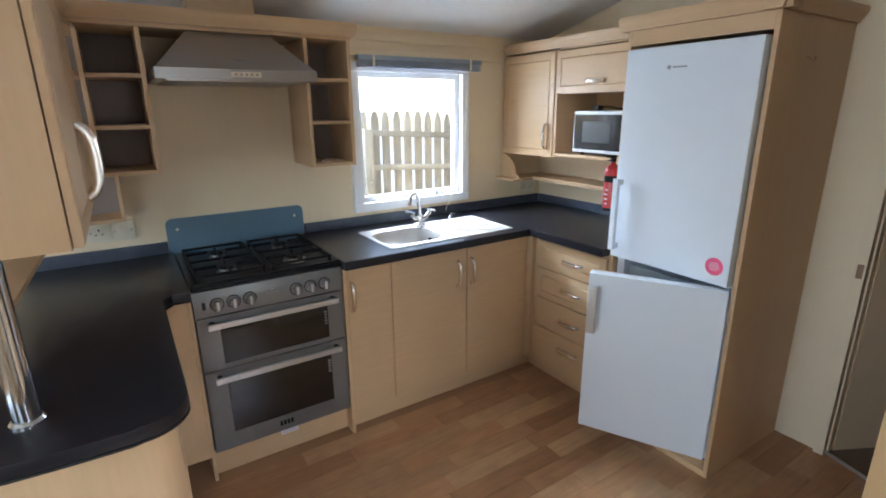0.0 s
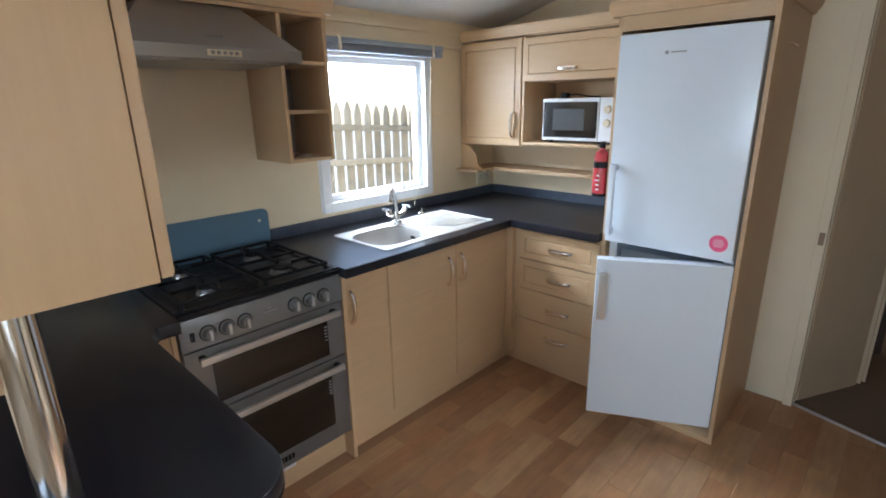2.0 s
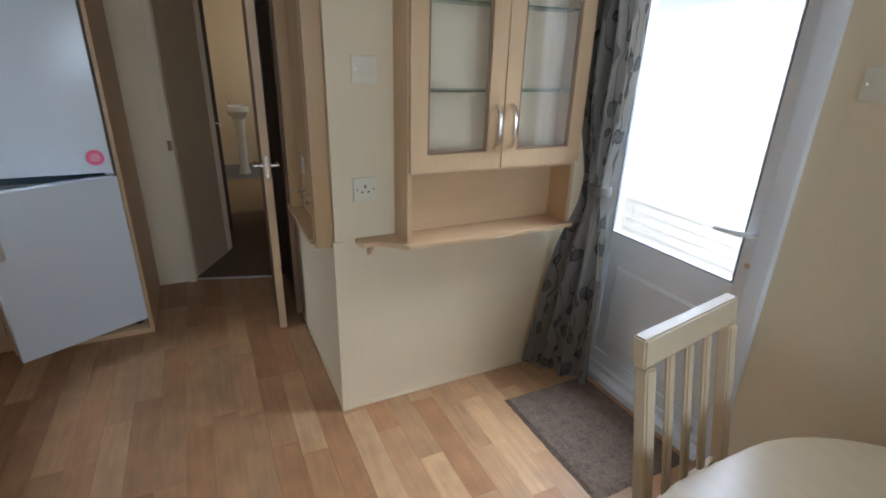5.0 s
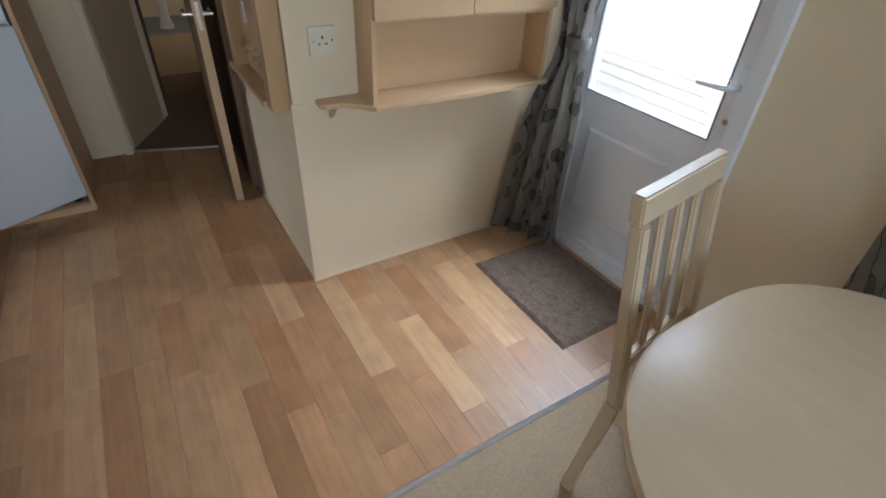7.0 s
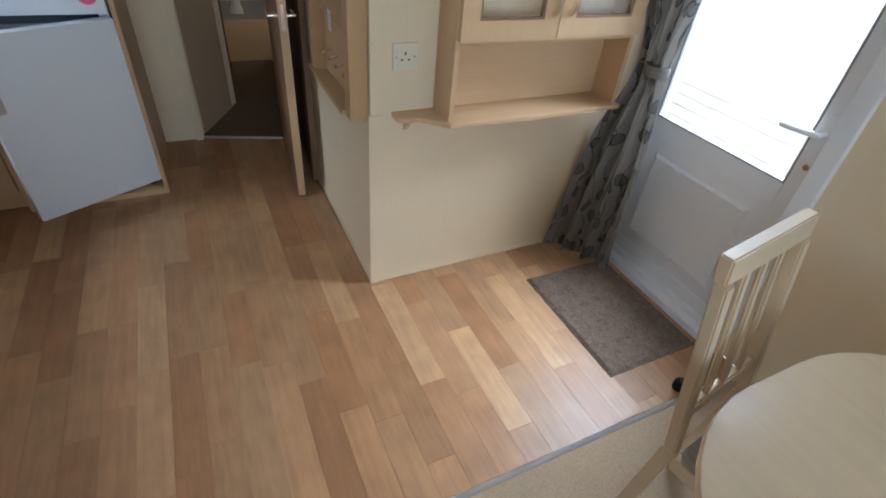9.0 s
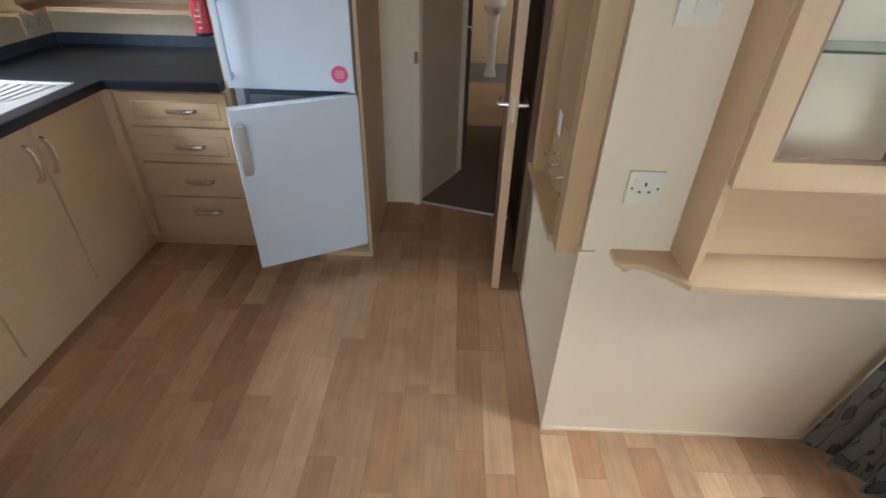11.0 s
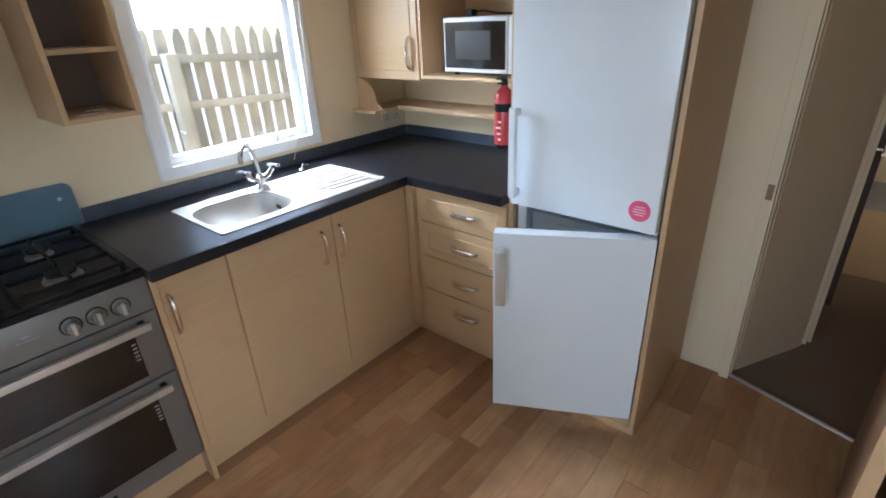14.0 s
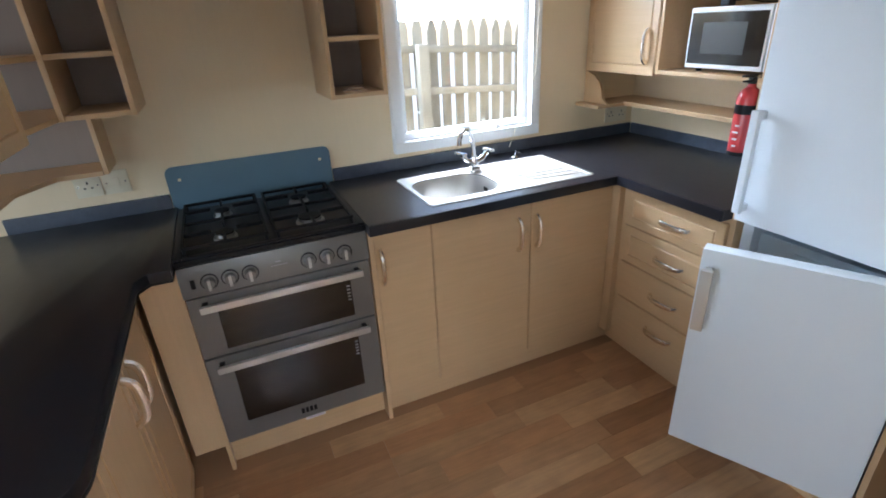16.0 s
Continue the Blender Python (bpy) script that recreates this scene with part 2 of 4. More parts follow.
def lathe(profile, centre, axis="z", steps=24):
    """A turned solid: profile rows of radius and height."""
    bm = bmesh.new()
    cx, cy, cz = centre
    rings = []
    for r, h in profile:
        ring = []
        for i in range(steps):
            a = 2 * math.pi * i / steps
            u, v = max(r, 0.0004) * math.cos(a), max(r, 0.0004) * math.sin(a)
            p = {"z": (cx + u, cy + v, cz + h), "y": (cx + u, cy + h, cz + v), "x": (cx + h, cy + u, cz + v)}[axis]
            ring.append(bm.verts.new(p))
        rings.append(ring)
    for a, b in zip(rings, rings[1:]):
        for i in range(steps):
            bm.faces.new((a[i], a[(i + 1) % steps], b[(i + 1) % steps], b[i]))
    bm.faces.new(rings[0][::-1])
    bm.faces.new(rings[-1])
    bmesh.ops.recalc_face_normals(bm, faces=bm.faces)
    return bm


def tube(path, radius, steps=10, flat=1.0):
    """A rod swept along a path; flat squeezes its section."""
    bm = bmesh.new()
    pts = [Vector(p) for p in path]
    rings, up = [], None
    for i, p in enumerate(pts):
        d = (pts[min(i + 1, len(pts) - 1)] - pts[max(i - 1, 0)]).normalized()
        if up is None:
            up = Vector((0, 0, 1)) if abs(d.z) < 0.9 else Vector((1, 0, 0))
        side = d.cross(up).normalized()
        up = side.cross(d).normalized()
        rings.append([bm.verts.new(p + radius * (math.cos(a) * side * flat + math.sin(a) * up)) for a in (2 * math.pi * k / steps for k in range(steps))])
    for a, b in zip(rings, rings[1:]):
        for i in range(steps):
            bm.faces.new((a[i], a[(i + 1) % steps], b[(i + 1) % steps], b[i]))
    bm.faces.new(rings[0][::-1])
    bm.faces.new(rings[-1])
    bmesh.ops.recalc_face_normals(bm, faces=bm.faces)
    return bm


def rounded(x0, x1, y0, y1, r, k=5):
    """An outline of a rectangle with round corners; r may be four radii."""
    rr = r if isinstance(r, tuple) else (r, r, r, r)
    out = []
    for (cx, cy, a0), q in zip(((x1 - rr[0], y1 - rr[0], 0), (x0 + rr[1], y1 - rr[1], 90), (x0 + rr[2], y0 + rr[2], 180), (x1 - rr[3], y0 + rr[3], 270)), rr):
        for i in range(k + 1):
            a = radians(a0 + 90 * i / k)
            out.append((cx + q * math.cos(a), cy + q * math.sin(a)))
    return out


def finish(name, bm, mat, smooth=True):
    me = bpy.data.meshes.new(name)
    bm.to_mesh(me)
    bm.free()
    me.materials.append(mat)
    if smooth:
        me.shade_smooth()
        me.set_sharp_from_angle(angle=radians(35))
    return new(name, me)


def thing(name, base, label, category, group="", kind=""):
    ob = new(name)
    ob.empty_display_size = 0.05
    ob.location = base
    return tagged(ob, label, category, group, kind)


def part(name, bm, mat, parent, label=""):
    """One mesh under a thing or part, built in the place's own coordinates."""
    ob = finish(name, bm, mat)
    base = Vector(parent.location) if parent.parent is None else Vector((0, 0, 0))
    ob.parent = parent
    ob.matrix_parent_inverse = Matrix.Translation(-base)
    return tagged(ob, label)


def solid(name, bm, mat, label, category, group="", kind=""):
    return tagged(finish(name, bm, mat), label, category, group, kind)


def routed(axis, face, out, u0, u1, z0, z1, thick=0.018, margin=0.055, groove=True, deep=0.0045):
    """A cabinet front with a routed line. axis: the way it faces ('x' or 'y'); out: +1 or -1."""
    bm = bmesh.new()
    back = face - out * thick
    if axis == "x":
        box(bm, min(back, face), max(back, face), u0, u1, z0, z1)
    else:
        box(bm, u0, u1, min(back, face), max(back, face), z0, z1)
    bm.normal_update()
    n = Vector((out, 0, 0)) if axis == "x" else Vector((0, out, 0))
    front = max(bm.faces, key=lambda f: f.normal.dot(n))
    if groove:
        bmesh.ops.inset_region(bm, faces=[front], thickness=margin, depth=0)
        bmesh.ops.inset_region(bm, faces=[front], thickness=0.006, depth=-deep)
        bmesh.ops.inset_region(bm, faces=[front], thickness=0.006, depth=deep)
    outer = [e for e in bm.edges if all(abs(v.co[0 if axis == "x" else 1] - face) < 1e-5 for v in e.verts) and any(f is not front and abs(f.normal.dot(n)) < 0.5 for f in e.link_faces) and all((abs(v.co.z - z0) < 1e-5 or abs(v.co.z - z1) < 1e-5) or (abs(v.co[1 if axis == "x" else 0] - u0) < 1e-5 or abs(v.co[1 if axis == "x" else 0] - u1) < 1e-5) for v in e.verts)]
    bmesh.ops.bevel(bm, geom=outer, offset=0.003, segments=2, affect="EDGES")
    return bm


def bow(a, b, out, lift=0.030, radius=0.0115):
    """A bow handle from a to b, standing off along out."""
    a, b, out = Vector(a), Vector(b), Vector(out)
    pts = [a + (b - a) * s + out * lift * (1 - (2 * s - 1) ** 4) ** 0.7 for s in (0, 0.04, 0.1, 0.2, 0.35, 0.5, 0.65, 0.8, 0.9, 0.96, 1)]
    return tube(pts, radius, 8, 0.75)


# ---- the shell ----
def wall_with_openings(name, y0, y1, x0, x1, z1, openings, mat, label):
    """A wall along x, with rectangular openings (x0, x1, z0, z1) through it."""
    dims, x = [], x0
    for a, b, lo, hi in sorted(openings):
        dims.append((x, a, y0, y1, 0, z1))
        if lo > 0.01:
            dims.append((a, b, y0, y1, 0, lo))
        dims.append((a, b, y0, y1, hi, z1))
        x = b
    dims.append((x, x1, y0, y1, 0, z1))
    return solid(name, boxes(*dims), mat, label, "wall", kind="structure")


wall_with_openings("wall_north", 3.44, 3.54, -2.8, 7.0, 2.08, [(1.90, 2.61, 1.03, 1.77)], CREAM, "cream board wall behind the worktop and cooker")
wall_with_openings("wall_south", -0.37, -0.27, -2.8, 7.0, 2.08, [(0.79, 1.63, 0.0, 1.96), (-1.5, -0.35, 0.95, 1.85), (6.1, 6.75, 1.0, 1.8)], CREAM, "cream board wall with the outside door")
solid("wall_west", boxes((-2.8, -2.7, -0.27, 0.3, 0, 2.6), (-2.8, -2.7, 2.7, 3.44, 0, 2.6), (-2.8, -2.7, 0.3, 2.7, 0, 0.9), (-2.8, -2.7, 0.3, 2.7, 1.95, 2.6)), CREAM, "cream end wall with a wide front window", "wall", kind="structure")
solid("wall_far", boxes((7.0, 7.1, -0.27, 3.44, 0, 2.6)), CREAM, "cream end wall of the washroom", "wall", kind="structure")
solid("wall_kitchen_side", boxes((3.31, 3.36, 1.51, 3.44, 0, 2.55), (3.31, 3.36, 0.96, 1.51, 2.02, 2.55)), CREAM, "cream board partition between kitchen and hall", "wall", kind="structure")
solid("wall_cupboard_front", boxes((1.66, 1.70, -0.27, 0.92, 0, 2.55)), CREAM, "cream board face of the boxed-in cupboard", "wall", kind="structure")
solid("wall_cupboard_side", boxes((1.70, 2.64, 0.88, 0.92, 0, 2.55)), CREAM, "cream board side of the boxed-in cupboard", "wall", kind="structure")
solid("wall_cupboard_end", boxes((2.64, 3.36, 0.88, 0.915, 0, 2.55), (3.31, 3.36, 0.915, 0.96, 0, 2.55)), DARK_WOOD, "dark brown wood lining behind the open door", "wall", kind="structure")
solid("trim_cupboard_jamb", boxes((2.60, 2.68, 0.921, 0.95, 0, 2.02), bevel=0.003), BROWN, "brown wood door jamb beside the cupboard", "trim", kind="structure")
solid("trim_cupboard_corner", prism([(1.652, 0.885), (1.652, 0.928), (1.695, 0.928), (1.695, 0.921), (1.659, 0.921), (1.659, 0.885)], 0, 0.775), CREAM, "cream corner bead on the cupboard wall", "trim", kind="structure")
solid("baseboard_cupboard", boxes((1.70, 2.60, 0.921, 0.926, 0, 0.018), (1.654, 1.659, -0.2, 0.885, 0, 0.012)), CREAM, "thin cream bead along the cupboard foot", "trim", kind="structure")

# hall beyond the kitchen
slope = math.atan2(1.235 - 1.47, 3.77 - 3.335)
hall_dir, hall_n = Vector((math.cos(slope), math.sin(slope))), Vector((-math.sin(slope), math.cos(slope)))


def slanted(p, length, thick, z0, z1, d=hall_dir, n=hall_n):
    a = Vector(p)
    b = a + d * length
    return prism([tuple(a), tuple(b), tuple(b + n * thick), tuple(a + n * thick)], z0, z1)


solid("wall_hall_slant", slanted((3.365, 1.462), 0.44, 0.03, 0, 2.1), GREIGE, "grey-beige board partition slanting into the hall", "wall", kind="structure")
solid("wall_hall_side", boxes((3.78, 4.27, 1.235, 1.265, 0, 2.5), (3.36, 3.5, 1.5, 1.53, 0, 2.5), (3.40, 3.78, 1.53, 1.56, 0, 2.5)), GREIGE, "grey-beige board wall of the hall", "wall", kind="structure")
hd_ = thing("door_3", (4.03, 1.228, 0.01), "closed grey-beige inside door along the hall", "door", kind="structure")
part("leaf", boxes((3.80, 4.255, 1.218, 1.2335, 0.012, 1.98), bevel=0.002), GREIGE, hd_)
hall_handle = part("handle", lathe([(0.016, 0.0), (0.016, -0.008), (0.009, -0.010), (0.009, -0.040)], (4.19, 1.2178, 0.90), "y", 14), SATIN, hd_, "satin lever handle")
part("lever", tube([(4.19, 1.180, 0.90), (4.15, 1.177, 0.90), (4.09, 1.180, 0.898)], 0.008, 8), SATIN, hall_handle)
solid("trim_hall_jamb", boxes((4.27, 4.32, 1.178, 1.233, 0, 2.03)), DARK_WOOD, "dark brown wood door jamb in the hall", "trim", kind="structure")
solid("wall_washroom", boxes((4.29, 7.0, 1.30, 1.34, 0, 2.5), (4.29, 4.33, 1.235, 1.30, 0, 2.5), (5.0, 5.04, -0.27, 0.62, 0, 2.5), (4.70, 4.74, 0.66, 0.80, 0, 2.5)), CREAM, "cream board wall of the washroom", "wall", kind="structure")
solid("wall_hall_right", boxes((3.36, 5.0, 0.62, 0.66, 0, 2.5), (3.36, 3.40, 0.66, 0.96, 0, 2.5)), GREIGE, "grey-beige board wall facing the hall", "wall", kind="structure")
solid("door_frame", boxes((3.285, 3.325, 1.475, 1.515, 0, 2.03), (3.325, 3.382, 1.468, 1.506, 0, 2.03), bevel=0.004), CREAM, "cream painted door frame at the hall", "door frame", kind="structure")
catch = thing("door_catch", (3.27, 1.475, 0.89), "small dark metal catch on the door frame", "catch")
part("plate", boxes((3.278, 3.286, 1.483, 1.505, 0.865, 0.925), bevel=0.003), BROWN, catch)

ridge = [(-0.40, 1.965), (1.585, 2.46), (3.57, 1.965), (3.57, 2.03), (1.585, 2.525), (-0.40, 2.03)]
solid("ceiling", prism(ridge, -2.85, 7.1, axis="x"), CEIL, "white vaulted ceiling board with narrow joints", "ceiling", kind="structure")
solid("trim_ceiling_joint", boxes((1.0, 1.02, 3.40, 3.44, 1.93, 1.96)), CEIL, "white ceiling joint strip", "trim", kind="structure")
solid("trim_cornice_window", boxes((1.80, 2.93, 3.405, 3.438, 1.845, 1.875), (1.80, 3.30, 3.425, 3.438, 1.925, 1.96), bevel=0.005), CREAM, "cream trim strip above the window", "trim", kind="structure")

solid("floor", boxes((0.66, 3.33, -0.27, 3.44, -0.06, -0.004)), JOINT, "oak-effect vinyl plank floor of the kitchen", "floor", kind="structure")
solid("floor_living", boxes((-2.7, 0.66, -0.27, 3.44, -0.06, 0.004)), CARPET, "beige short-pile carpet in the living area", "carpet", kind="structure")
# Two carpet colours paint the dim hall and its lit far end.
solid("floor_hall", prism([(3.335, 1.5), (3.15, 0.9), (4.75, 0.6), (4.75, 1.32), (3.335, 1.54)], -0.003, 0.004), HALL_CARPET, "brown hall carpet, the hall's dimness put into its colour", "carpet", kind="structure")
solid("floor_washroom", boxes((4.75, 6.12, -0.27, 1.3, -0.05, 0.006)), CARPET, "hall carpet before the washroom, its light put into the beige", "carpet", kind="structure")
solid("floor_washroom_vinyl", boxes((6.12, 7.0, -0.27, 1.3, -0.05, 0.006)), BATH_FLOOR, "grey vinyl floor under the basin", "floor", kind="structure")
solid("subfloor", boxes((3.33, 4.75, -0.27, 3.44, -0.06, -0.005)), JOINT, "dark board under the hall carpet", "floor", kind="structure")
solid("trim_hall_strip", tube([(3.325, 1.49, 0.004), (3.155, 0.93, 0.004)], 0.009, 8, 1.0), ALU, "aluminium strip at the hall carpet", "trim", kind="structure")
solid("trim_carpet_strip", prism([(0.648, -0.0), (0.652, 0.007), (0.660, 0.010), (0.668, 0.007), (0.672, -0.0)], -0.27, 2.0, axis="y"), ALU, "ribbed aluminium strip between vinyl and carpet", "trim", kind="structure")

# ---- outside ----
solid("ground", boxes((-40, 40, -40, 40, -0.75, -0.6)), PALED_GROUND, "ground around the caravan, paled so the fence gaps glare", "ground", kind="structure")
fence = thing("timber_fence", (2.4, 5.0, -0.6), "weathered pale timber fence with open slats", "fence")
FALL = 0.055


def fence_top(x):
    """The fence follows ground that falls gently along x."""
    return -FALL * (x - 2.65)


for i in range(42):
    x = 0.9 + i * 0.114
    d = fence_top(x)
    h = 1.56 + d + 0.04 * random.random()
    lean = 0.008 * (random.random() - 0.5)
    w = 0.074 + 0.008 * random.random()
    part("board", prism([(x, -0.58), (x + w, -0.58), (x + w + lean, h - 0.09), (x + w * 0.72 + lean, h - 0.02), (x + w / 2 + lean, h), (x + w * 0.28 + lean, h - 0.02), (x + lean, h - 0.09)], 5.03, 5.045, axis="y"), FENCE, fence)
for z in (0.40, 1.025, 1.335):
    part("rail", prism([(0.85, z + fence_top(0.85)), (5.6, z + fence_top(5.6)), (5.6, z + 0.055 + fence_top(5.6)), (0.85, z + 0.055 + fence_top(0.85))], 4.985, 5.029, bevel=0.004, axis="y"), FENCE, fence)
for x in (0.95, 2.60, 4.30):
    part("post", boxes((x, x + 0.085, 4.90, 4.984, -0.6, 1.395 + fence_top(x)), bevel=0.008), FENCE, fence)
neighbour = thing("neighbour_caravan", (0.5, -2.6, -0.6), "white ribbed neighbouring caravan with a grey roof", "caravan")
clad = []
for i in range(26):
    z = -0.6 + i * 0.1
    clad.append([(-2.60, z), (-2.586, z), (-2.598, z + 0.097), (-2.61, z + 0.097)])
for c in clad:
    part("cladding_board", prism(c, -5.0, 7.0, axis="x"), CLAD, neighbour)
part("body", boxes((-5.0, 7.0, -5.4, -2.61, -0.6, 2.0)), CLAD, neighbour)
part("roof", prism([(-2.45, 1.98), (-2.45, 2.03), (-4.0, 2.75), (-5.6, 2.0), (-5.6, 1.95)], -5.2, 7.2, axis="x"), ROOF, neighbour, "grey tile-effect roof")

# ---- kitchen window ----
win = thing("window_1", (2.25, 3.44, 0.99), "white plastic window with a closed top-hung casement", "window", kind="structure")


def ring(x0, x1, z0, z1, w, y0, y1, bevel=0.004):
    return boxes((x0, x1, y0, y1, z0, z0 + w), (x0, x1, y0, y1, z1 - w, z1), (x0, x0 + w, y0, y1, z0 + w, z1 - w), (x1 - w, x1, y0, y1, z0 + w, z1 - w), bevel=bevel)


part("window_frame", ring(1.858, 2.652, 0.99, 1.815, 0.05, 3.405, 3.45), UPVC, win)
part("casement", ring(1.905, 2.605, 1.037, 1.77, 0.035, 3.45, 3.49), UPVC, win)
part("pane", boxes((1.94, 2.57, 3.468, 3.472, 1.07, 1.736)), GLASS, win).visible_shadow = False
for x in (2.10, 2.42):
    stay = part("stay", tube([(x - 0.09, 3.43, 1.048), (x, 3.40, 1.055), (x + 0.09, 3.43, 1.062)], 0.006, 8), UPVC, win)
part("latch", boxes((2.385, 2.405, 3.39, 3.41, 1.045, 1.085), bevel=0.004), UPVC, win)
blind = thing("venetian_blind", (2.31, 3.38, 1.79), "raised blue-grey slatted blind above the window", "blind")
part("head_rail", boxes((1.90, 2.71, 3.355, 3.402, 1.818, 1.845), bevel=0.003), BLIND, blind)
for i in range(6):
    part("slat", boxes((1.905, 2.705, 3.358, 3.400, 1.783 + i * 0.0058, 1.7865 + i * 0.0058)), BLIND, blind)
for x in (1.98, 2.62):
    part("clip", boxes((x, x + 0.012, 3.350, 3.358, 1.785, 1.85)), PLASTIC, blind)
part("cord", tube([(2.60, 3.352, 1.79), (2.605, 3.38, 1.3), (2.45, 3.37, 0.95)], 0.0015, 5), PLASTIC, blind)

# ---- worktops ----
wt = thing("worktop", (2.3, 3.1, 0.87), "dark slate-effect laminate worktop with a rounded front edge", "worktop")
bm = bmesh.new()
hole, rim = rounded(1.824, 2.163, 2.917, 3.203, 0.099, 6), rounded(1.535, 2.652, 2.807, 3.424, 0.0005, 6)
rows_ = [[bm.verts.new((x, y, z)) for x, y in line] for line, z in ((hole, 0.87), (hole, 0.91), (rim, 0.91), (rim, 0.87))]
for p_, q_ in zip(rows_, rows_[1:] + rows_[:1]):
    for i in range(len(p_)):
        j = (i + 1) % len(p_)
        bm.faces.new((p_[i], p_[j], q_[j], q_[i]))
bmesh.ops.recalc_face_normals(bm, faces=bm.faces)
part("top", bm, SLATE, wt)
part("return_top", boxes((2.6523, 3.295, 2.291, 3.424, 0.87, 0.91)), SLATE, wt)
part("edge", boxes((1.535, 2.64, 2.797, 2.8075, 0.869, 0.9095), (2.640, 2.6525, 2.291, 2.8075, 0.869, 0.9095), bevel=0.004), SLATE, wt)
up = thing("upstand", (2.4, 3.43, 0.91), "blue-grey slate-effect upstand along the wall", "upstand")
part("back_strip", boxes((1.56, 3.296, 3.424, 3.439, 0.872, 0.965), bevel=0.003), SLATE_UP, up)
part("side_strip", boxes((3.296, 3.309, 2.291, 3.423, 0.872, 0.965), bevel=0.003), SLATE_UP, up)

pen = thing("peninsula_worktop", (0.57, 2.7, 0.87), "dark slate-effect peninsula worktop with a rounded end", "worktop")
pen_line = [(0.30, 3.424), (0.30, 1.98)]
for i in range(1, 12):
    a = radians(-90 + 90 * i / 11)
    pen_line.append((0.30 + 0.0 + 0.40 * i / 11, 1.955 - 0.03 * math.sin(math.pi * i / 22)))
for i in range(0, 9):
    a = radians(-90 + 90 * i / 8)
    pen_line.append((0.715 + 0.105 * math.cos(a), 2.035 + 0.105 * math.sin(a)))
pen_line += [(0.82, 2.74), (0.85, 2.782), (0.912, 2.782), (0.912, 3.424)]
part("top", prism(pen_line, 0.8745, 0.91, bevel=0.006), SLATE, pen)
part("underside", prism(pen_line, 0.8685, 0.8743), GAP, pen)
up2 = thing("peninsula_upstand", (0.6, 3.43, 0.91), "slate-effect upstand behind the peninsula", "upstand")
part("back_strip", boxes((0.345, 0.895, 3.424, 3.439, 0.872, 0.965), bevel=0.003), SLATE_UP, up2)


# ---- base units ----
def base_unit(name, x0, x1, hx, label):
    u = thing(name, ((x0 + x1) / 2, 3.1, 0), label, "cabinet", "base units")
    part("body", boxes((x0 + 0.001, x1 - 0.001, 2.866, 3.42, 0.11, 0.75)), OAK_V, u)
    d = part("door", routed("y", 2.848, -1, x0 + 0.0015, x1 - 0.0015, 0.115, 0.852, groove=False), OAK_H, u)
    part("handle", bow((hx, 2.848, 0.65), (hx, 2.848, 0.79), (0, -1, 0)), SATIN, d, "satin bow handle")
    return u


base_unit("base_cabinet", 1.555, 1.788, 1.578, "narrow light oak base cabinet beside the cooker")
base_unit("base_cabinet", 1.788, 2.240, 2.178, "light oak base cabinet under the sink bowl")
base_unit("base_cabinet", 2.240, 2.672, 2.268, "light oak base cabinet under the drainer")
solid("plinth", boxes((1.555, 2.776, 2.893, 2.91, 0.0, 0.11), (2.758, 2.776, 2.291, 2.893, 0.0, 0.10)), OAK_H, "light oak plinth under the base cabinets", "plinth")
solid("corner_post", boxes((2.673, 2.775, 2.806, 2.891, 0.10, 0.868)), OAK_V, "light oak corner filler between cabinets and drawers", "filler")
solid("cooker_end_panel", boxes((1.536, 1.553, 2.836, 3.42, 0.0, 0.868), bevel=0.002), OAK_V, "light oak end panel standing beside the cooker", "panel")

dr = thing("drawer_unit", (3.0, 2.6, 0.10), "light oak drawer cabinet with four drawers", "drawers")
part("body", boxes((2.702, 3.29, 2.292, 2.805, 0.10, 0.868)), OAK_Y, dr)
for lo, hi, cut in ((0.694, 0.850, True), (0.518, 0.689, True), (0.336, 0.513, False), (0.120, 0.331, False)):
    f = part("drawer_front", routed("x", 2.682, -1, 2.296, 2.768, lo, hi, margin=0.050, groove=cut), OAK_Y, dr)
    zc = (lo + hi) / 2 if lo > 0.2 else 0.255
    part("handle", bow((2.682, 2.44, zc), (2.682, 2.575, zc), (-1, 0, 0)), SATIN, f, "satin bow handle")

pb = thing("peninsula_cabinet", (0.57, 2.6, 0), "light oak peninsula base cabinet with a curved end", "cabinet", "base units")
part("body", boxes((0.34, 0.772, 2.12, 3.42, 0.11, 0.868)), OAK_V, pb)
end_line = [(0.34, 2.12), (0.34, 2.025)] + [(0.34 + 0.36 * i / 8, 2.00 - 0.028 * math.sin(math.pi * i / 16)) for i in range(1, 8)] + [(0.715 + 0.075 * math.cos(radians(a)), 2.05 + 0.075 * math.sin(radians(a))) for a in range(-90, 1, 15)] + [(0.79, 2.12)]
part("end_panel", prism(end_line, 0.0, 0.868), OAK_V, pb)
part("plinth", boxes((0.735, 0.75, 2.121, 2.90, 0, 0.11)), OAK_V, pb)
for y0, y1, hy in ((2.125, 2.46, 2.425), (2.464, 2.80, 2.50)):
    d = part("door", routed("x", 0.792, 1, y0, y1, 0.115, 0.852), OAK_V, pb)
    part("handle", bow((0.792, hy, 0.66), (0.792, hy, 0.80), (1, 0, 0)), SATIN, d, "satin bow handle")
solid("filler_panel", boxes((0.794, 0.905, 2.872, 2.89, 0.115, 0.868)), OAK_V, "light oak filler panel beside the cooker", "filler")
solid("cooker_side_panel", boxes((0.900, 0.914, 2.86, 3.42, 0.0, 0.868)), OAK_V, "light oak end panel on the cooker's peninsula side", "panel")

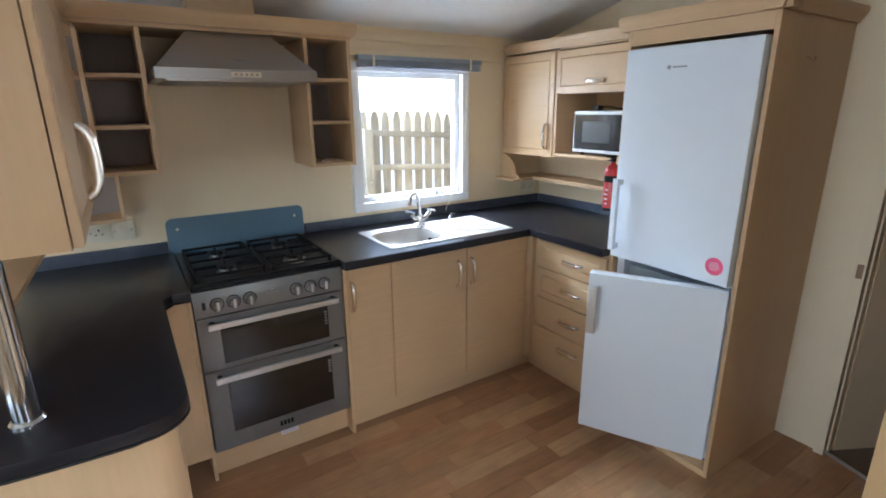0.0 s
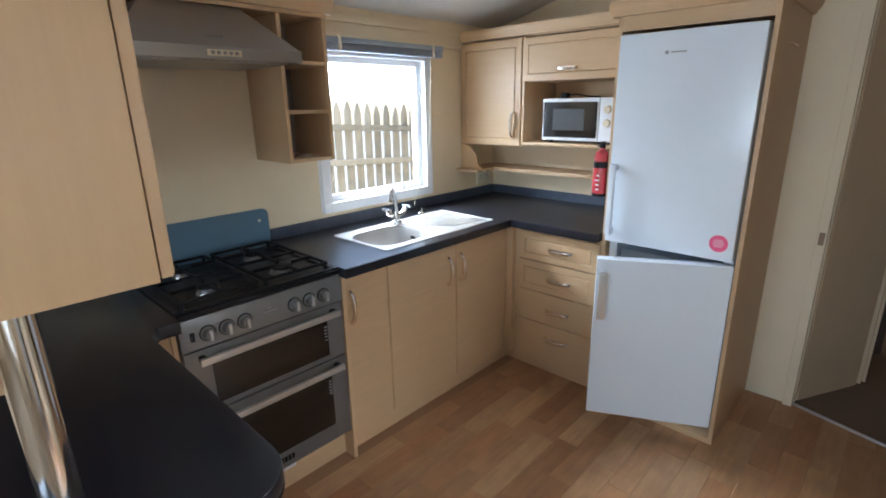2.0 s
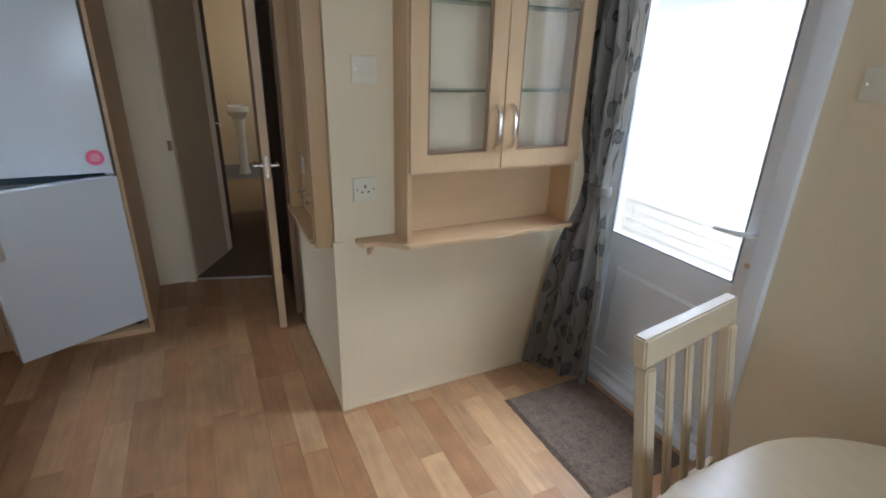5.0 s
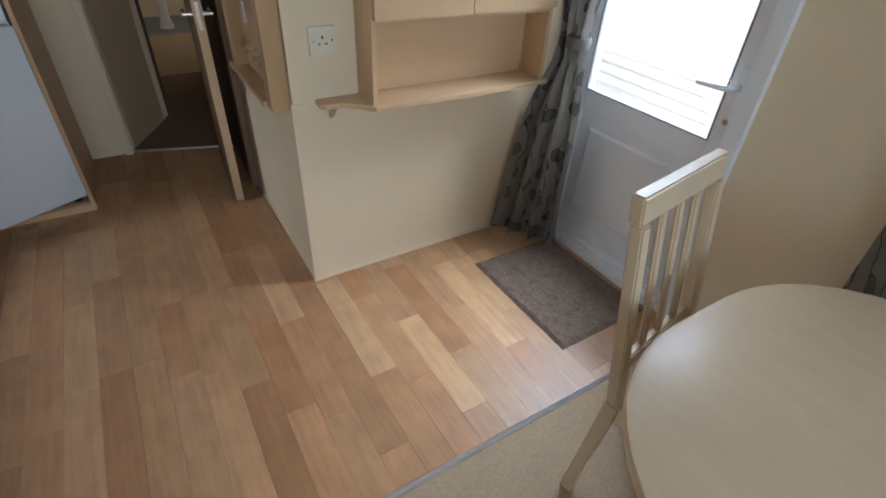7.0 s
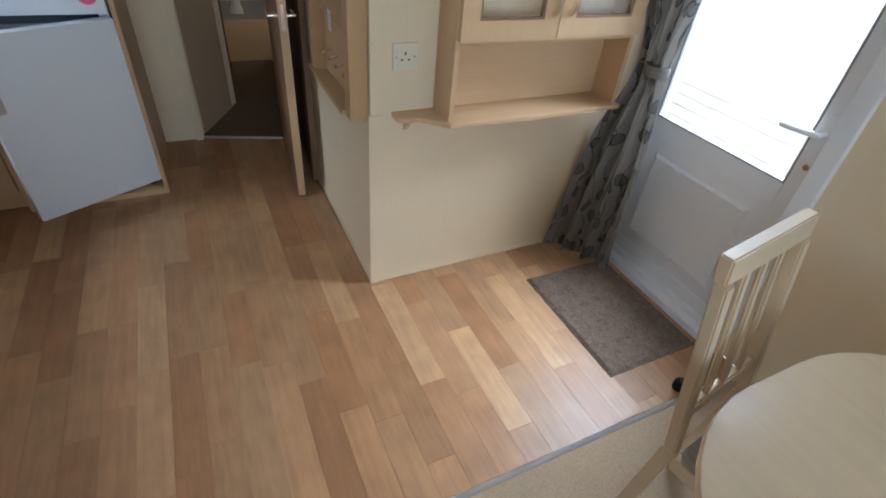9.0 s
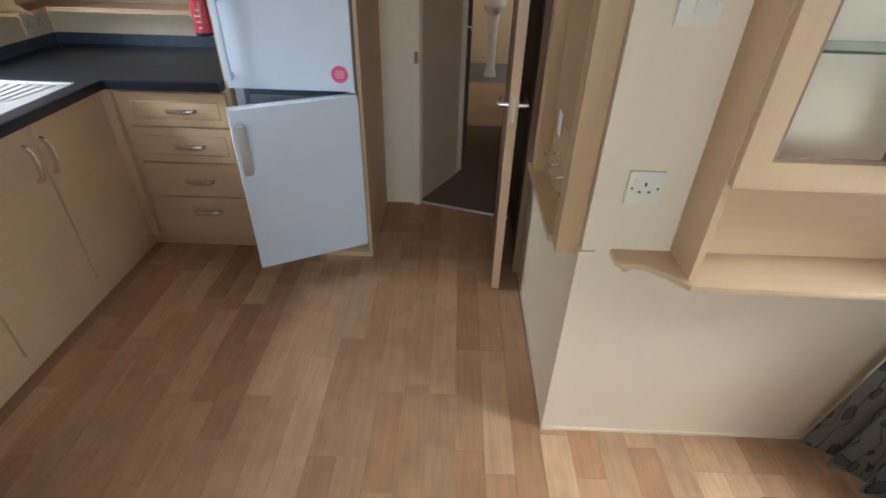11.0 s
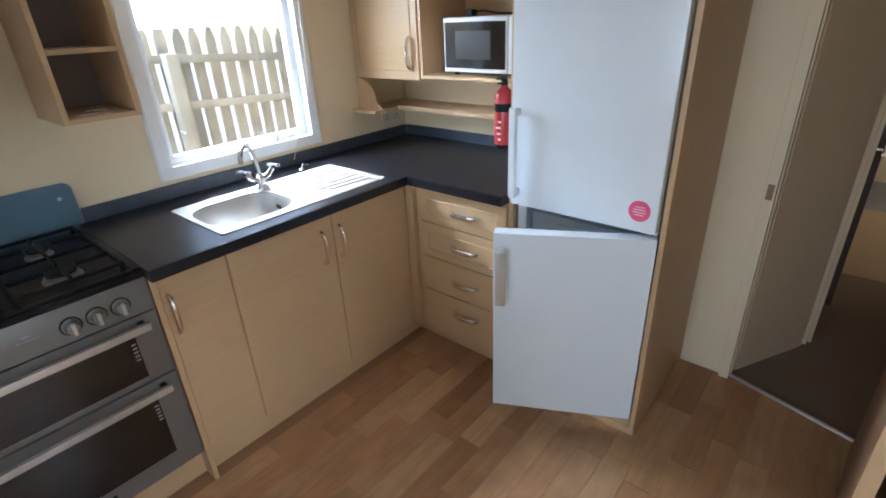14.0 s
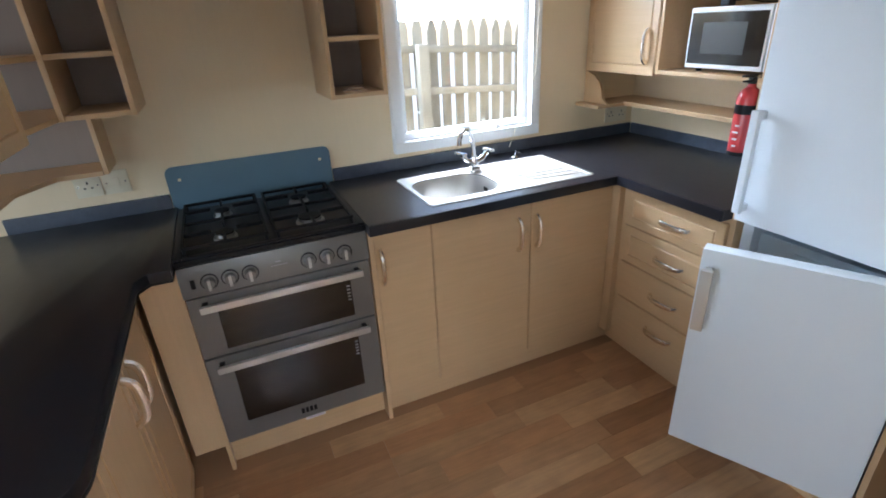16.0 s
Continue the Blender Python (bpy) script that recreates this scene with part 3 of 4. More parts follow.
pole = thing("support_pole", (0.51, 2.085, 0.91), "chrome support pole standing on the peninsula", "pole")
part("tube", lathe([(0.027, 0.012), (0.027, 0.40)], (0.51, 2.085, 0.91)), CHROME, pole)
part("foot_ring", lathe([(0.034, 0.0), (0.034, 0.008), (0.029, 0.014)], (0.51, 2.085, 0.91)), CHROME, pole)
part("top_ring", lathe([(0.029, 0.395), (0.034, 0.402), (0.034, 0.414)], (0.51, 2.085, 0.91)), CHROME, pole)

# ---- sink ----
sk = thing("sink", (2.17, 3.06, 0.91), "stainless steel sink with bowl and grooved drainer", "sink")
bm = bmesh.new()
loops = []
for (x0, x1, y0, y1, r), z in (((1.80, 2.578, 2.862, 3.270, 0.02), 0.9105), ((1.802, 2.576, 2.864, 3.268, 0.02), 0.914), ((1.82, 2.558, 2.882, 3.250, 0.02), 0.9115),
                               ((1.822, 2.165, 2.915, 3.205, 0.10), 0.9112), ((1.830, 2.157, 2.922, 3.198, 0.095), 0.900), ((1.850, 2.137, 2.944, 3.178, 0.085), 0.79), ((1.880, 2.107, 2.975, 3.148, 0.06), 0.77), ((1.972, 2.022, 3.036, 3.086, 0.024), 0.766)):
    loops.append([bm.verts.new((x, y, z)) for x, y in rounded(x0, x1, y0, y1, r, 6)])
for a, b in zip(loops, loops[1:]):
    for i in range(len(a)):
        j = (i + 1) % len(a)
        bm.faces.new((a[i], a[j], b[j], b[i]))
bm.faces.new(loops[-1])
bmesh.ops.recalc_face_normals(bm, faces=bm.faces)
for f in bm.faces:
    f.normal_flip() if f.normal.z < -0.5 else None
part("basin", bm, SINK, sk)
for i in range(7):
    y = 2.915 + i * 0.048
    part("drainer_ridge", tube([(2.235 + 0.02 * abs(3 - i), 3.06 + (y - 3.06) * 0.45, 0.911), (2.33, 3.06 + (y - 3.06) * 0.8, 0.9126), (2.53, y + 0.005, 0.9115)], 0.0036, 6), SINK, sk)
part("raised_edge", boxes((2.558, 2.574, 2.868, 3.264, 0.9105, 0.9165), bevel=0.002), SINK, sk)
part("waste", lathe([(0.03, 0.767), (0.03, 0.770), (0.012, 0.768)], (1.997, 3.061, 0)), CHROME, sk)
for k in (-1, 0, 1):
    part("overflow_slot", boxes((2.137, 2.1415, 3.052 + k * 0.012, 3.058 + k * 0.012, 0.862, 0.878)), GAP, sk)
tp = thing("mixer_tap", (2.195, 3.17, 0.912), "chrome mixer tap with swan neck and cross handles", "tap")
part("body", lathe([(0.026, 0.0), (0.026, 0.012), (0.016, 0.02), (0.014, 0.05), (0.012, 0.06)], (2.195, 3.175, 0.913), steps=16), CHROME, tp)
spout = [(2.195, 3.175, 0.96), (2.190, 3.173, 1.02), (2.179, 3.166, 1.065), (2.160, 3.150, 1.094), (2.136, 3.128, 1.102), (2.112, 3.106, 1.092), (2.099, 3.093, 1.070), (2.095, 3.089, 1.050)]
part("spout", tube(spout, 0.0085, 10), CHROME, tp)
for s in (-1, 1):
    part("arm", tube([(2.195, 3.175, 0.945), (2.195 + s * 0.035, 3.172, 0.965), (2.195 + s * 0.05, 3.170, 0.985)], 0.010, 10), CHROME, tp)
    c = Vector((2.195 + s * 0.056, 3.169, 0.994))
    k = part("cross_handle", tube([c + Vector((-0.022, 0, 0.008)), c + Vector((0.022, 0, -0.008))], 0.006, 8), CHROME, tp)
    part("cross_bar", tube([c + Vector((0, -0.022, 0)), c + Vector((0, 0.022, 0))], 0.006, 8), CHROME, k)
tp.location += Vector((-0.03, 0.03, 0.0))
tp.scale = (1.25, 1.2, 1.1)
keys = thing("plug_and_chain", (2.47, 3.30, 0.91), "sink plug with chain on the worktop", "plug")
part("plug", lathe([(0.018, 0.0), (0.02, 0.006), (0.012, 0.012)], (2.44, 3.30, 0.911), steps=14), CHROME, keys)
part("chain", tube([(2.44, 3.30, 0.922), (2.46, 3.32, 0.935), (2.475, 3.345, 0.925), (2.50, 3.33, 0.918)], 0.004, 6), CHROME, keys)

# ---- cooker ----
ck = thing("gas_cooker", (1.225, 3.12, 0.0), "silver freestanding gas cooker with double oven", "cooker")
part("body", boxes((0.922, 1.533, 2.90, 3.40, 0.13, 0.895)), SILVER, ck)
part("control_panel", prism([(2.862, 0.775), (2.862, 0.845), (2.872, 0.880), (2.92, 0.886), (2.92, 0.775)], 0.918, 1.535, bevel=0.002, axis="x"), SILVER, ck)
for x in (1.005, 1.068, 1.131, 1.322, 1.385, 1.448):
    k = part("knob", lathe([(0.024, 0.0), (0.024, -0.006), (0.019, -0.008), (0.018, -0.026), (0.015, -0.029)], (x, 2.862, 0.822), "y", 18), SILVER, ck)
    # Black ring paints the shadow around the knob's base.
    part("knob_shade_ring", lathe([(0.0275, 0.0), (0.0275, -0.003), (0.0245, -0.004)], (x, 2.862, 0.822), "y", 20), BLACK, k, "black ring standing for the shadow behind the knob")
    part("grip", boxes((x - 0.0045, x + 0.0045, 2.826, 2.838, 0.804, 0.840), bevel=0.001), SILVER_LIGHT, k)
part("ignition_switch", boxes((0.950, 0.963, 2.857, 2.8625, 0.808, 0.838), bevel=0.001), BLACK, ck)
part("emblem", boxes((1.215, 1.232, 2.8605, 2.8625, 0.838, 0.843), (1.198, 1.252, 2.8605, 2.8625, 0.826, 0.829)), GREY_PRINT, ck)
part("hob_surround", boxes((0.918, 1.535, 2.862, 3.408, 0.887, 0.905), bevel=0.004), BLACK, ck)
part("hob_rim", boxes((0.919, 0.945, 2.87, 3.40, 0.905, 0.914), (1.508, 1.534, 2.87, 3.40, 0.905, 0.914), (0.945, 1.508, 2.87, 2.89, 0.905, 0.912), bevel=0.003), BLACK, ck)
for bx, by, r in ((1.08, 3.01, 0.032), (1.08, 3.26, 0.028), (1.37, 3.01, 0.042), (1.37, 3.26, 0.032)):
    b = part("burner", lathe([(r * 1.25, 0.0), (r * 1.2, 0.006), (r, 0.008), (r, 0.018)], (bx, by, 0.905), steps=20), STEEL, ck)
    part("burner_cap", lathe([(r * 0.96, 0.0181), (r * 0.96, 0.024), (r * 0.5, 0.026)], (bx, by, 0.905), steps=20), IRON, b)
for gx in (1.08, 1.37):
    dims = [(gx - 0.130, gx + 0.130, y - 0.004, y + 0.004, 0.928, 0.938) for y in (2.90, 3.135, 3.37)]
    dims += [(gx + s * 0.130 - 0.004, gx + s * 0.130 + 0.004, 2.90, 3.37, 0.928, 0.938) for s in (-1, 1)]
    dims += [(gx - 0.004, gx + 0.004, y0, y1, 0.930, 0.942) for y0, y1 in ((2.904, 2.975), (3.045, 3.131), (3.139, 3.225), (3.295, 3.366))]
    dims += [(gx + s0, gx + s1, y - 0.004, y + 0.004, 0.930, 0.942) for y in (3.01, 3.26) for s0, s1 in ((-0.126, -0.04), (0.04, 0.126))]
    dims += [(gx + s * 0.126 - 0.005, gx + s * 0.126 + 0.005, y - 0.005, y + 0.005, 0.905, 0.930) for s in (-1, 1) for y in (2.905, 3.365)]
    part("pan_support", boxes(*dims), IRON, ck)


def oven_door(name, z0, z1, g0, g1):
    d = part(name, boxes((0.922, 1.533, 2.866, 2.899, z0, z1), bevel=0.004), SILVER, ck)
    part("glass", boxes((1.005, 1.455, 2.8625, 2.867, g0, g1), bevel=0.001), OVEN_GLASS, d)
    zh = z1 - 0.028
    part("handle", boxes((0.958, 1.498, 2.822, 2.838, zh - 0.012, zh + 0.012), bevel=0.004), SILVER_LIGHT, d, "brushed bar handle")
    for x in (0.966, 1.472):
        part("handle_post", boxes((x, x + 0.018, 2.838, 2.868, zh - 0.010, zh + 0.010), bevel=0.002), BLACK, d)
    for i in range(5):
        part("vent_slot", boxes((1.438, 1.450, 2.8595, 2.8628, g1 - 0.03 - i * 0.014, g1 - 0.025 - i * 0.014)), GREY_PRINT, d)
    return d


top_door = oven_door("top_oven_door", 0.535, 0.768, 0.558, 0.712)
main_door = oven_door("main_oven_door", 0.155, 0.528, 0.232, 0.468)
for i in range(4):
    part("badge_bar", boxes((1.195 + i * 0.016, 1.207 + i * 0.016, 2.8635, 2.8665, 0.182, 0.205)), BLACK, main_door)
part("gap_strip", boxes((0.925, 1.53, 2.88, 2.90, 0.5285, 0.5345)), GAP, ck)
for x in (0.95, 1.49):
    part("foot", lathe([(0.018, 0.0), (0.018, 0.01), (0.01, 0.012), (0.01, 0.131)], (x, 2.96, 0.0), steps=12), BLACK, ck)
    part("foot", lathe([(0.018, 0.0), (0.018, 0.01), (0.01, 0.012), (0.01, 0.131)], (x, 3.34, 0.0), steps=12), BLACK, ck)
solid("cooker_plinth", boxes((0.915, 1.538, 2.905, 2.922, 0.0, 0.125), bevel=0.002), OAK_H, "light oak board under the cooker", "plinth")
ck.location += Vector((-0.003, -0.03, 0.0))
lab = thing("rating_label", (1.25, 2.903, 0.125), "small white printed label under the oven", "label")
part("card", boxes((1.205, 1.285, 2.8995, 2.904, 0.088, 0.122)), PAPER, lab)
for i in range(3):
    part("print_line", boxes((1.212, 1.278, 2.8985, 2.8995, 0.094 + i * 0.009, 0.098 + i * 0.009)), LILAC, lab)
sp = thing("glass_splashback", (1.225, 3.432, 0.89), "blue-grey glass splashback behind the hob", "splashback")
part("panel", prism(rounded(0.898, 1.556, 0.868, 1.072, (0.03, 0.03, 0.002, 0.002), 6), 3.428, 3.434, axis="y"), SPLASH, sp)
for x in (0.945, 1.51):
    part("screw_cap", lathe([(0.007, 0.0), (0.006, -0.004)], (x, 3.4285, 1.018), "y", 12), PLASTIC, sp)

# ---- hood and open shelves over the cooker ----
hd = thing("cooker_hood", (1.23, 3.2, 1.685), "steel chimney cooker hood with a row of switches", "cooker hood")
bm = bmesh.new()
loops = [[bm.verts.new(p) for p in ((x0, y0, z), (x1, y0, z), (x1, 3.437, z), (x0, 3.437, z))] for x0, x1, y0, z in
         ((0.922, 1.532, 2.965, 1.682), (0.922, 1.532, 2.965, 1.722), (0.932, 1.522, 2.975, 1.728), (1.06, 1.39, 3.12, 1.868), (1.07, 1.38, 3.13, 1.873))]
for a, b in zip(loops, loops[1:]):
    for i in range(4):
        bm.faces.new((a[i], a[(i + 1) % 4], b[(i + 1) % 4], b[i]))
bm.faces.new(loops[0][::-1])
bm.faces.new(loops[-1])
bmesh.ops.recalc_face_normals(bm, faces=bm.faces)
part("canopy", bm, STEEL, hd)
part("switch_strip", boxes((1.185, 1.300, 2.961, 2.966, 1.692, 1.712)), PLASTIC, hd)
for i in range(5):
    part("switch", lathe([(0.006, 0.0), (0.005, -0.006)], (1.203 + i * 0.02, 2.961, 1.702), "y", 10), STEEL, hd)
part("emblem", boxes((1.20, 1.26, 3.001, 3.006, 1.752, 1.758)), GREY_PRINT, hd)
part("grease_filter", boxes((0.96, 1.49, 3.0, 3.40, 1.676, 1.6825)), STEEL, hd)


def open_shelf(name, x0, x1, z0, z1, shelves, label):
    u = thing(name, ((x0 + x1) / 2, 3.29, z0), label, "shelf")
    part("side", boxes((x0, x0 + 0.016, 3.14, 3.437, z0, z1), bevel=0.0015), OAK_V, u)
    part("side", boxes((x1 - 0.016, x1, 3.14, 3.437, z0, z1), bevel=0.0015), OAK_V, u)
    part("back", boxes((x0 + 0.016, x1 - 0.016, 3.425, 3.435, z0 + 0.016, z1)), OAK_BACK_SHADED, u, "grey-brown back board, deepened by painted shelf shade")
    for z in shelves:
        part("shelf", boxes((x0 + 0.0165, x1 - 0.0165, 3.142, 3.4245, z, z + 0.015), bevel=0.001), OAK_H, u)
    return u


open_shelf("open_shelf", 1.540, 1.762, 1.298, 1.876, (1.299, 1.498, 1.692), "light oak open shelf beside the window")
open_shelf("open_shelf", 0.690, 0.905, 1.318, 1.876, (1.319, 1.498, 1.692), "light oak open shelf beside the hood")
solid("shelf_top_board", boxes((0.66, 1.764, 3.13, 3.437, 1.877, 1.892), bevel=0.001), OAK_H, "light oak board across the shelf tops", "board")


def cornice(length0, length1, at, along, flip=1, z=1.893):
    prof = [(0.05, 0.0), (-0.012, 0.0), (-0.016, 0.012), (-0.028, 0.028), (-0.034, 0.044), (-0.034, 0.056), (0.05, 0.056)]
    return prism([(at + flip * u, z + v) for u, v in prof], length0, length1, axis=along)


solid("cornice_hood", cornice(0.64, 1.785, 3.13, "x"), OAK_H, "light oak moulded cornice above the hood", "cornice")
solid("flue_box", boxes((1.10, 1.375, 3.28, 3.437, 1.950, 2.04), bevel=0.003), OAK_H, "light oak flue box on the cornice", "box")
solid("small_bits", boxes((1.60, 1.66, 3.18, 3.21, 1.3142, 1.322), (1.67, 1.70, 3.20, 3.24, 1.3142, 1.320), (1.63, 1.69, 3.23, 3.25, 1.3142, 1.325), bevel=0.002), SATIN, "small brass fittings lying on the shelf", "fittings")

# ---- wall units over the peninsula ----
wl = thing("wall_cabinet", (0.5, 2.4, 1.326), "light oak wall cabinet hung over the peninsula", "cabinet", "wall units")
part("body", boxes((0.33, 0.658, 1.992, 2.86, 1.326, 1.88), bevel=0.002), OAK_V, wl)
for y0, y1, hy in ((1.996, 2.425, 2.385), (2.429, 2.858, 2.47)):
    d = part("door", routed("x", 0.679, 1, y0, y1, 1.330, 1.876), OAK_V, wl)
    part("handle", bow((0.679, hy, 1.375), (0.679, hy, 1.555), (1, 0, 0), 0.03), SATIN, d, "satin bow handle")
wl.location += Vector((0.006, -0.022, -0.022))
solid("cornice_peninsula", cornice(1.97, 3.10, 0.66, "y", -1, 1.881), OAK_Y, "light oak moulded cornice over the peninsula cabinet", "cornice")
cs = thing("corner_shelf", (0.5, 3.2, 1.318), "light oak open corner shelf beside the wall cabinet", "shelf")
for z in (1.319, 1.498, 1.692, 1.86):
    part("shelf", prism([(0.33, 2.862), (0.655, 2.862), (0.688, 3.142), (0.688, 3.424), (0.33, 3.424)], z, z + 0.015), OAK_H, cs)
part("back", boxes((0.33, 0.688, 3.425, 3.435, 1.32, 1.876)), OAK_BACK_SHADED, cs)
ls = thing("low_shelf", (0.5, 3.3, 1.12), "light oak low shelf under the corner unit", "shelf")
part("shelf", prism([(0.33, 2.2), (0.50, 2.2), (0.52, 3.10), (0.60, 3.25), (0.735, 3.25), (0.735, 3.437), (0.33, 3.437)], 1.115, 1.130), OAK_H, ls)
part("end", boxes((0.736, 0.75, 3.26, 3.437, 1.115, 1.317)), OAK_V, ls)
part("back", boxes((0.33, 0.735, 3.426, 3.436, 1.131, 1.317)), OAK_BACK_SHADED, ls)


# ---- electrical plates ----
def plate(name, centre, axis, w, h, kind, label):
    """A wall plate; axis is the way it faces: '-x' or '-y' or '+y'."""
    cx, cy, cz = centre
    ob = thing(name, centre, label, "socket" if kind != "switch" else "switch")

    def slab(u0, u1, z0, z1, d0, d1, bevel=0.0):
        if axis == "-x":
            return boxes((cx - d1, cx - d0, cy + u0, cy + u1, cz + z0, cz + z1), bevel=bevel)
        s = -1 if axis == "-y" else 1
        a, b = sorted((cy + s * d0, cy + s * d1))
        return boxes((cx + u0, cx + u1, a, b, cz + z0, cz + z1), bevel=bevel)
    part("plate", slab(-w / 2, w / 2, -h / 2, h / 2, 0.0, 0.011, 0.003), PLASTIC, ob)
    if kind == "switch":
        part("rocker", slab(-0.012, 0.012, -0.018, 0.018, 0.011, 0.015, 0.002), PLASTIC, ob)
    else:
        outlets = (-w / 4, w / 4) if kind == "double" else (0,)
        for o in outlets:
            part("pin_slot", slab(o - 0.003, o + 0.003, 0.006, 0.016, 0.0105, 0.0115), GAP, ob)
            for s in (-1, 1):
                part("pin_slot", slab(o + s * 0.012 - 0.004, o + s * 0.012 + 0.004, -0.012, -0.007, 0.0105, 0.0115), GAP, ob)
            part("rocker", slab(o + 0.022, o + 0.030, 0.010, 0.026, 0.011, 0.014, 0.001), PLASTIC, ob)
    for s in (-1, 1):
        part("screw", slab(s * (w / 2 - 0.012) - 0.003, s * (w / 2 - 0.012) + 0.003, -0.003, 0.003, 0.011, 0.0118), SATIN, ob)
    return ob


plate("socket", (1.6595, 0.800, 0.972), "-x", 0.088, 0.088, "single", "white single socket on the cupboard wall")
plate("light_switch", (1.6595, 0.790, 1.388), "-x", 0.088, 0.088, "switch", "white light switch on the cupboard wall")
plate("socket", (0.637, 3.4395, 1.046), "-y", 0.088, 0.088, "single", "white socket above the peninsula")
plate("cooker_switch", (0.730, 3.4395, 1.046), "-y", 0.088, 0.088, "switch", "white cooker switch above the peninsula")
plate("socket", (3.186, 3.4395, 1.027), "-y", 0.146, 0.088, "double", "white double socket under the wall cabinet")
plate("light_switch", (0.640, -0.2695, 1.40), "+y", 0.088, 0.088, "switch", "white switch beside the outside door")

# ---- wall units by the fridge ----
wu = thing("wall_cabinet", (3.12, 3.2, 1.275), "light oak wall cabinet in the corner", "cabinet", "wall units")
part("body", boxes((2.972, 3.305, 2.965, 3.435, 1.278, 1.88)), OAK_Y, wu)
d = part("door", routed("x", 2.951, -1, 2.972, 3.432, 1.276, 1.872, thick=0.02), OAK_Y, wu)
part("handle", bow((2.951, 3.02, 1.33), (2.951, 3.02, 1.47), (-1, 0, 0)), SATIN, d, "satin bow handle")
br = thing("microwave_cabinet", (3.12, 2.66, 1.275), "light oak wall cabinet with an open microwave bay", "cabinet", "wall units")
part("side", boxes((2.952, 3.305, 2.948, 2.964, 1.285, 1.88), bevel=0.001), OAK_Y, br)
part("bay_shelf", boxes((2.952, 3.305, 2.291, 2.947, 1.287, 1.303), bevel=0.001), OAK_Y, br)
part("back", boxes((3.292, 3.305, 2.291, 2.947, 1.304, 1.88)), OAK_Y, br)
part("cabinet_floor", boxes((2.972, 3.291, 2.291, 2.947, 1.640, 1.654)), OAK_Y, br)
d = part("flap_door", routed("x", 2.951, -1, 2.293, 2.966, 1.642, 1.872, thick=0.02, margin=0.05), OAK_Y, br)
part("handle", bow((2.951, 2.615, 1.70), (2.951, 2.735, 1.70), (-1, 0, 0)), SATIN, d, "satin bow handle")
part("top", boxes((2.972, 3.305, 2.291, 2.964, 1.881, 1.890)), OAK_Y, br)
solid("cornice_corner", cornice(2.326, 3.438, 2.975, "y", 1, 1.891), OAK_Y, "light oak moulded cornice over the corner cabinets", "cornice")
lo = thing("low_shelf", (3.15, 2.9, 1.105), "light oak low shelf with scooped end panel", "shelf")
part("shelf", prism([(2.90, 3.255), (3.075, 3.255), (3.075, 2.56), (3.305, 2.56), (3.305, 3.435), (2.90, 3.435)], 1.103, 1.117), OAK_Y, lo)
part("lip", boxes((3.067, 3.0745, 2.56, 3.254, 1.1175, 1.124), bevel=0.001), OAK_Y, lo)
scoop = [(3.437, 1.103), (3.237, 1.103)] + [(3.237 + 0.06 + 0.15 * (1 - math.cos(radians(a))), 1.103 + 0.04 + 0.13 * math.sin(radians(a))) for a in (0, 20, 40, 60, 80)] + [(3.437, 1.276)]
part("end_panel", prism(scoop, 2.958, 2.972, axis="x"), OAK_V, lo)
scoop2 = [(3.30, 1.103), (3.06, 1.103), (3.08, 1.13), (3.12, 1.18), (3.20, 1.25), (3.22, 1.285), (3.30, 1.285)]
part("end_panel", prism(scoop2, 2.545, 2.559, axis="y"), OAK_V, lo)

mw = thing("microwave_oven", (3.13, 2.64, 1.304), "white microwave oven with a dark glass door", "microwave")
part("body", boxes((3.012, 3.27, 2.412, 2.846, 1.316, 1.546), bevel=0.005), UPVC, mw)
dd = part("door", boxes((2.992, 3.0115, 2.503, 2.845, 1.318, 1.544), bevel=0.004), UPVC, mw)
part("window", boxes((2.989, 2.9925, 2.512, 2.835, 1.336, 1.526)), OVEN_GLASS, dd)
part("mesh_screen", boxes((2.9875, 2.9888, 2.585, 2.775, 1.375, 1.490)), MESH_SCREEN, dd, "grey perforated screen")
pan = part("panel", boxes((2.996, 3.0115, 2.413, 2.4995, 1.318, 1.544), bevel=0.003), UPVC, mw)
for z in (1.485, 1.415):
    part("dial", lathe([(0.021, 0.0), (0.019, -0.012), (0.017, -0.014)], (2.996, 2.455, z), "x", 18), PLASTIC, pan)
part("door_button", boxes((2.992, 2.9965, 2.425, 2.487, 1.330, 1.360), bevel=0.002), UPVC, pan)
for y in (2.45, 2.81):
    part("foot", lathe([(0.012, 0.0), (0.012, 0.0125)], (3.04, y, 1.3035), steps=10), BLACK, mw)
    part("foot", lathe([(0.012, 0.0), (0.012, 0.0125)], (3.24, y, 1.3035), steps=10), BLACK, mw)
pl = thing("power_plug", (3.1, 2.72, 1.546), "black plug and lead lying on the microwave", "plug")
part("plug", boxes((3.06, 3.10, 2.735, 2.775, 1.5465, 1.575), bevel=0.006), BLACK, pl)
part("lead", tube([(3.08, 2.74, 1.562), (3.09, 2.69, 1.568), (3.12, 2.64, 1.555), (3.20, 2.60, 1.551)], 0.004, 6), BLACK, pl)

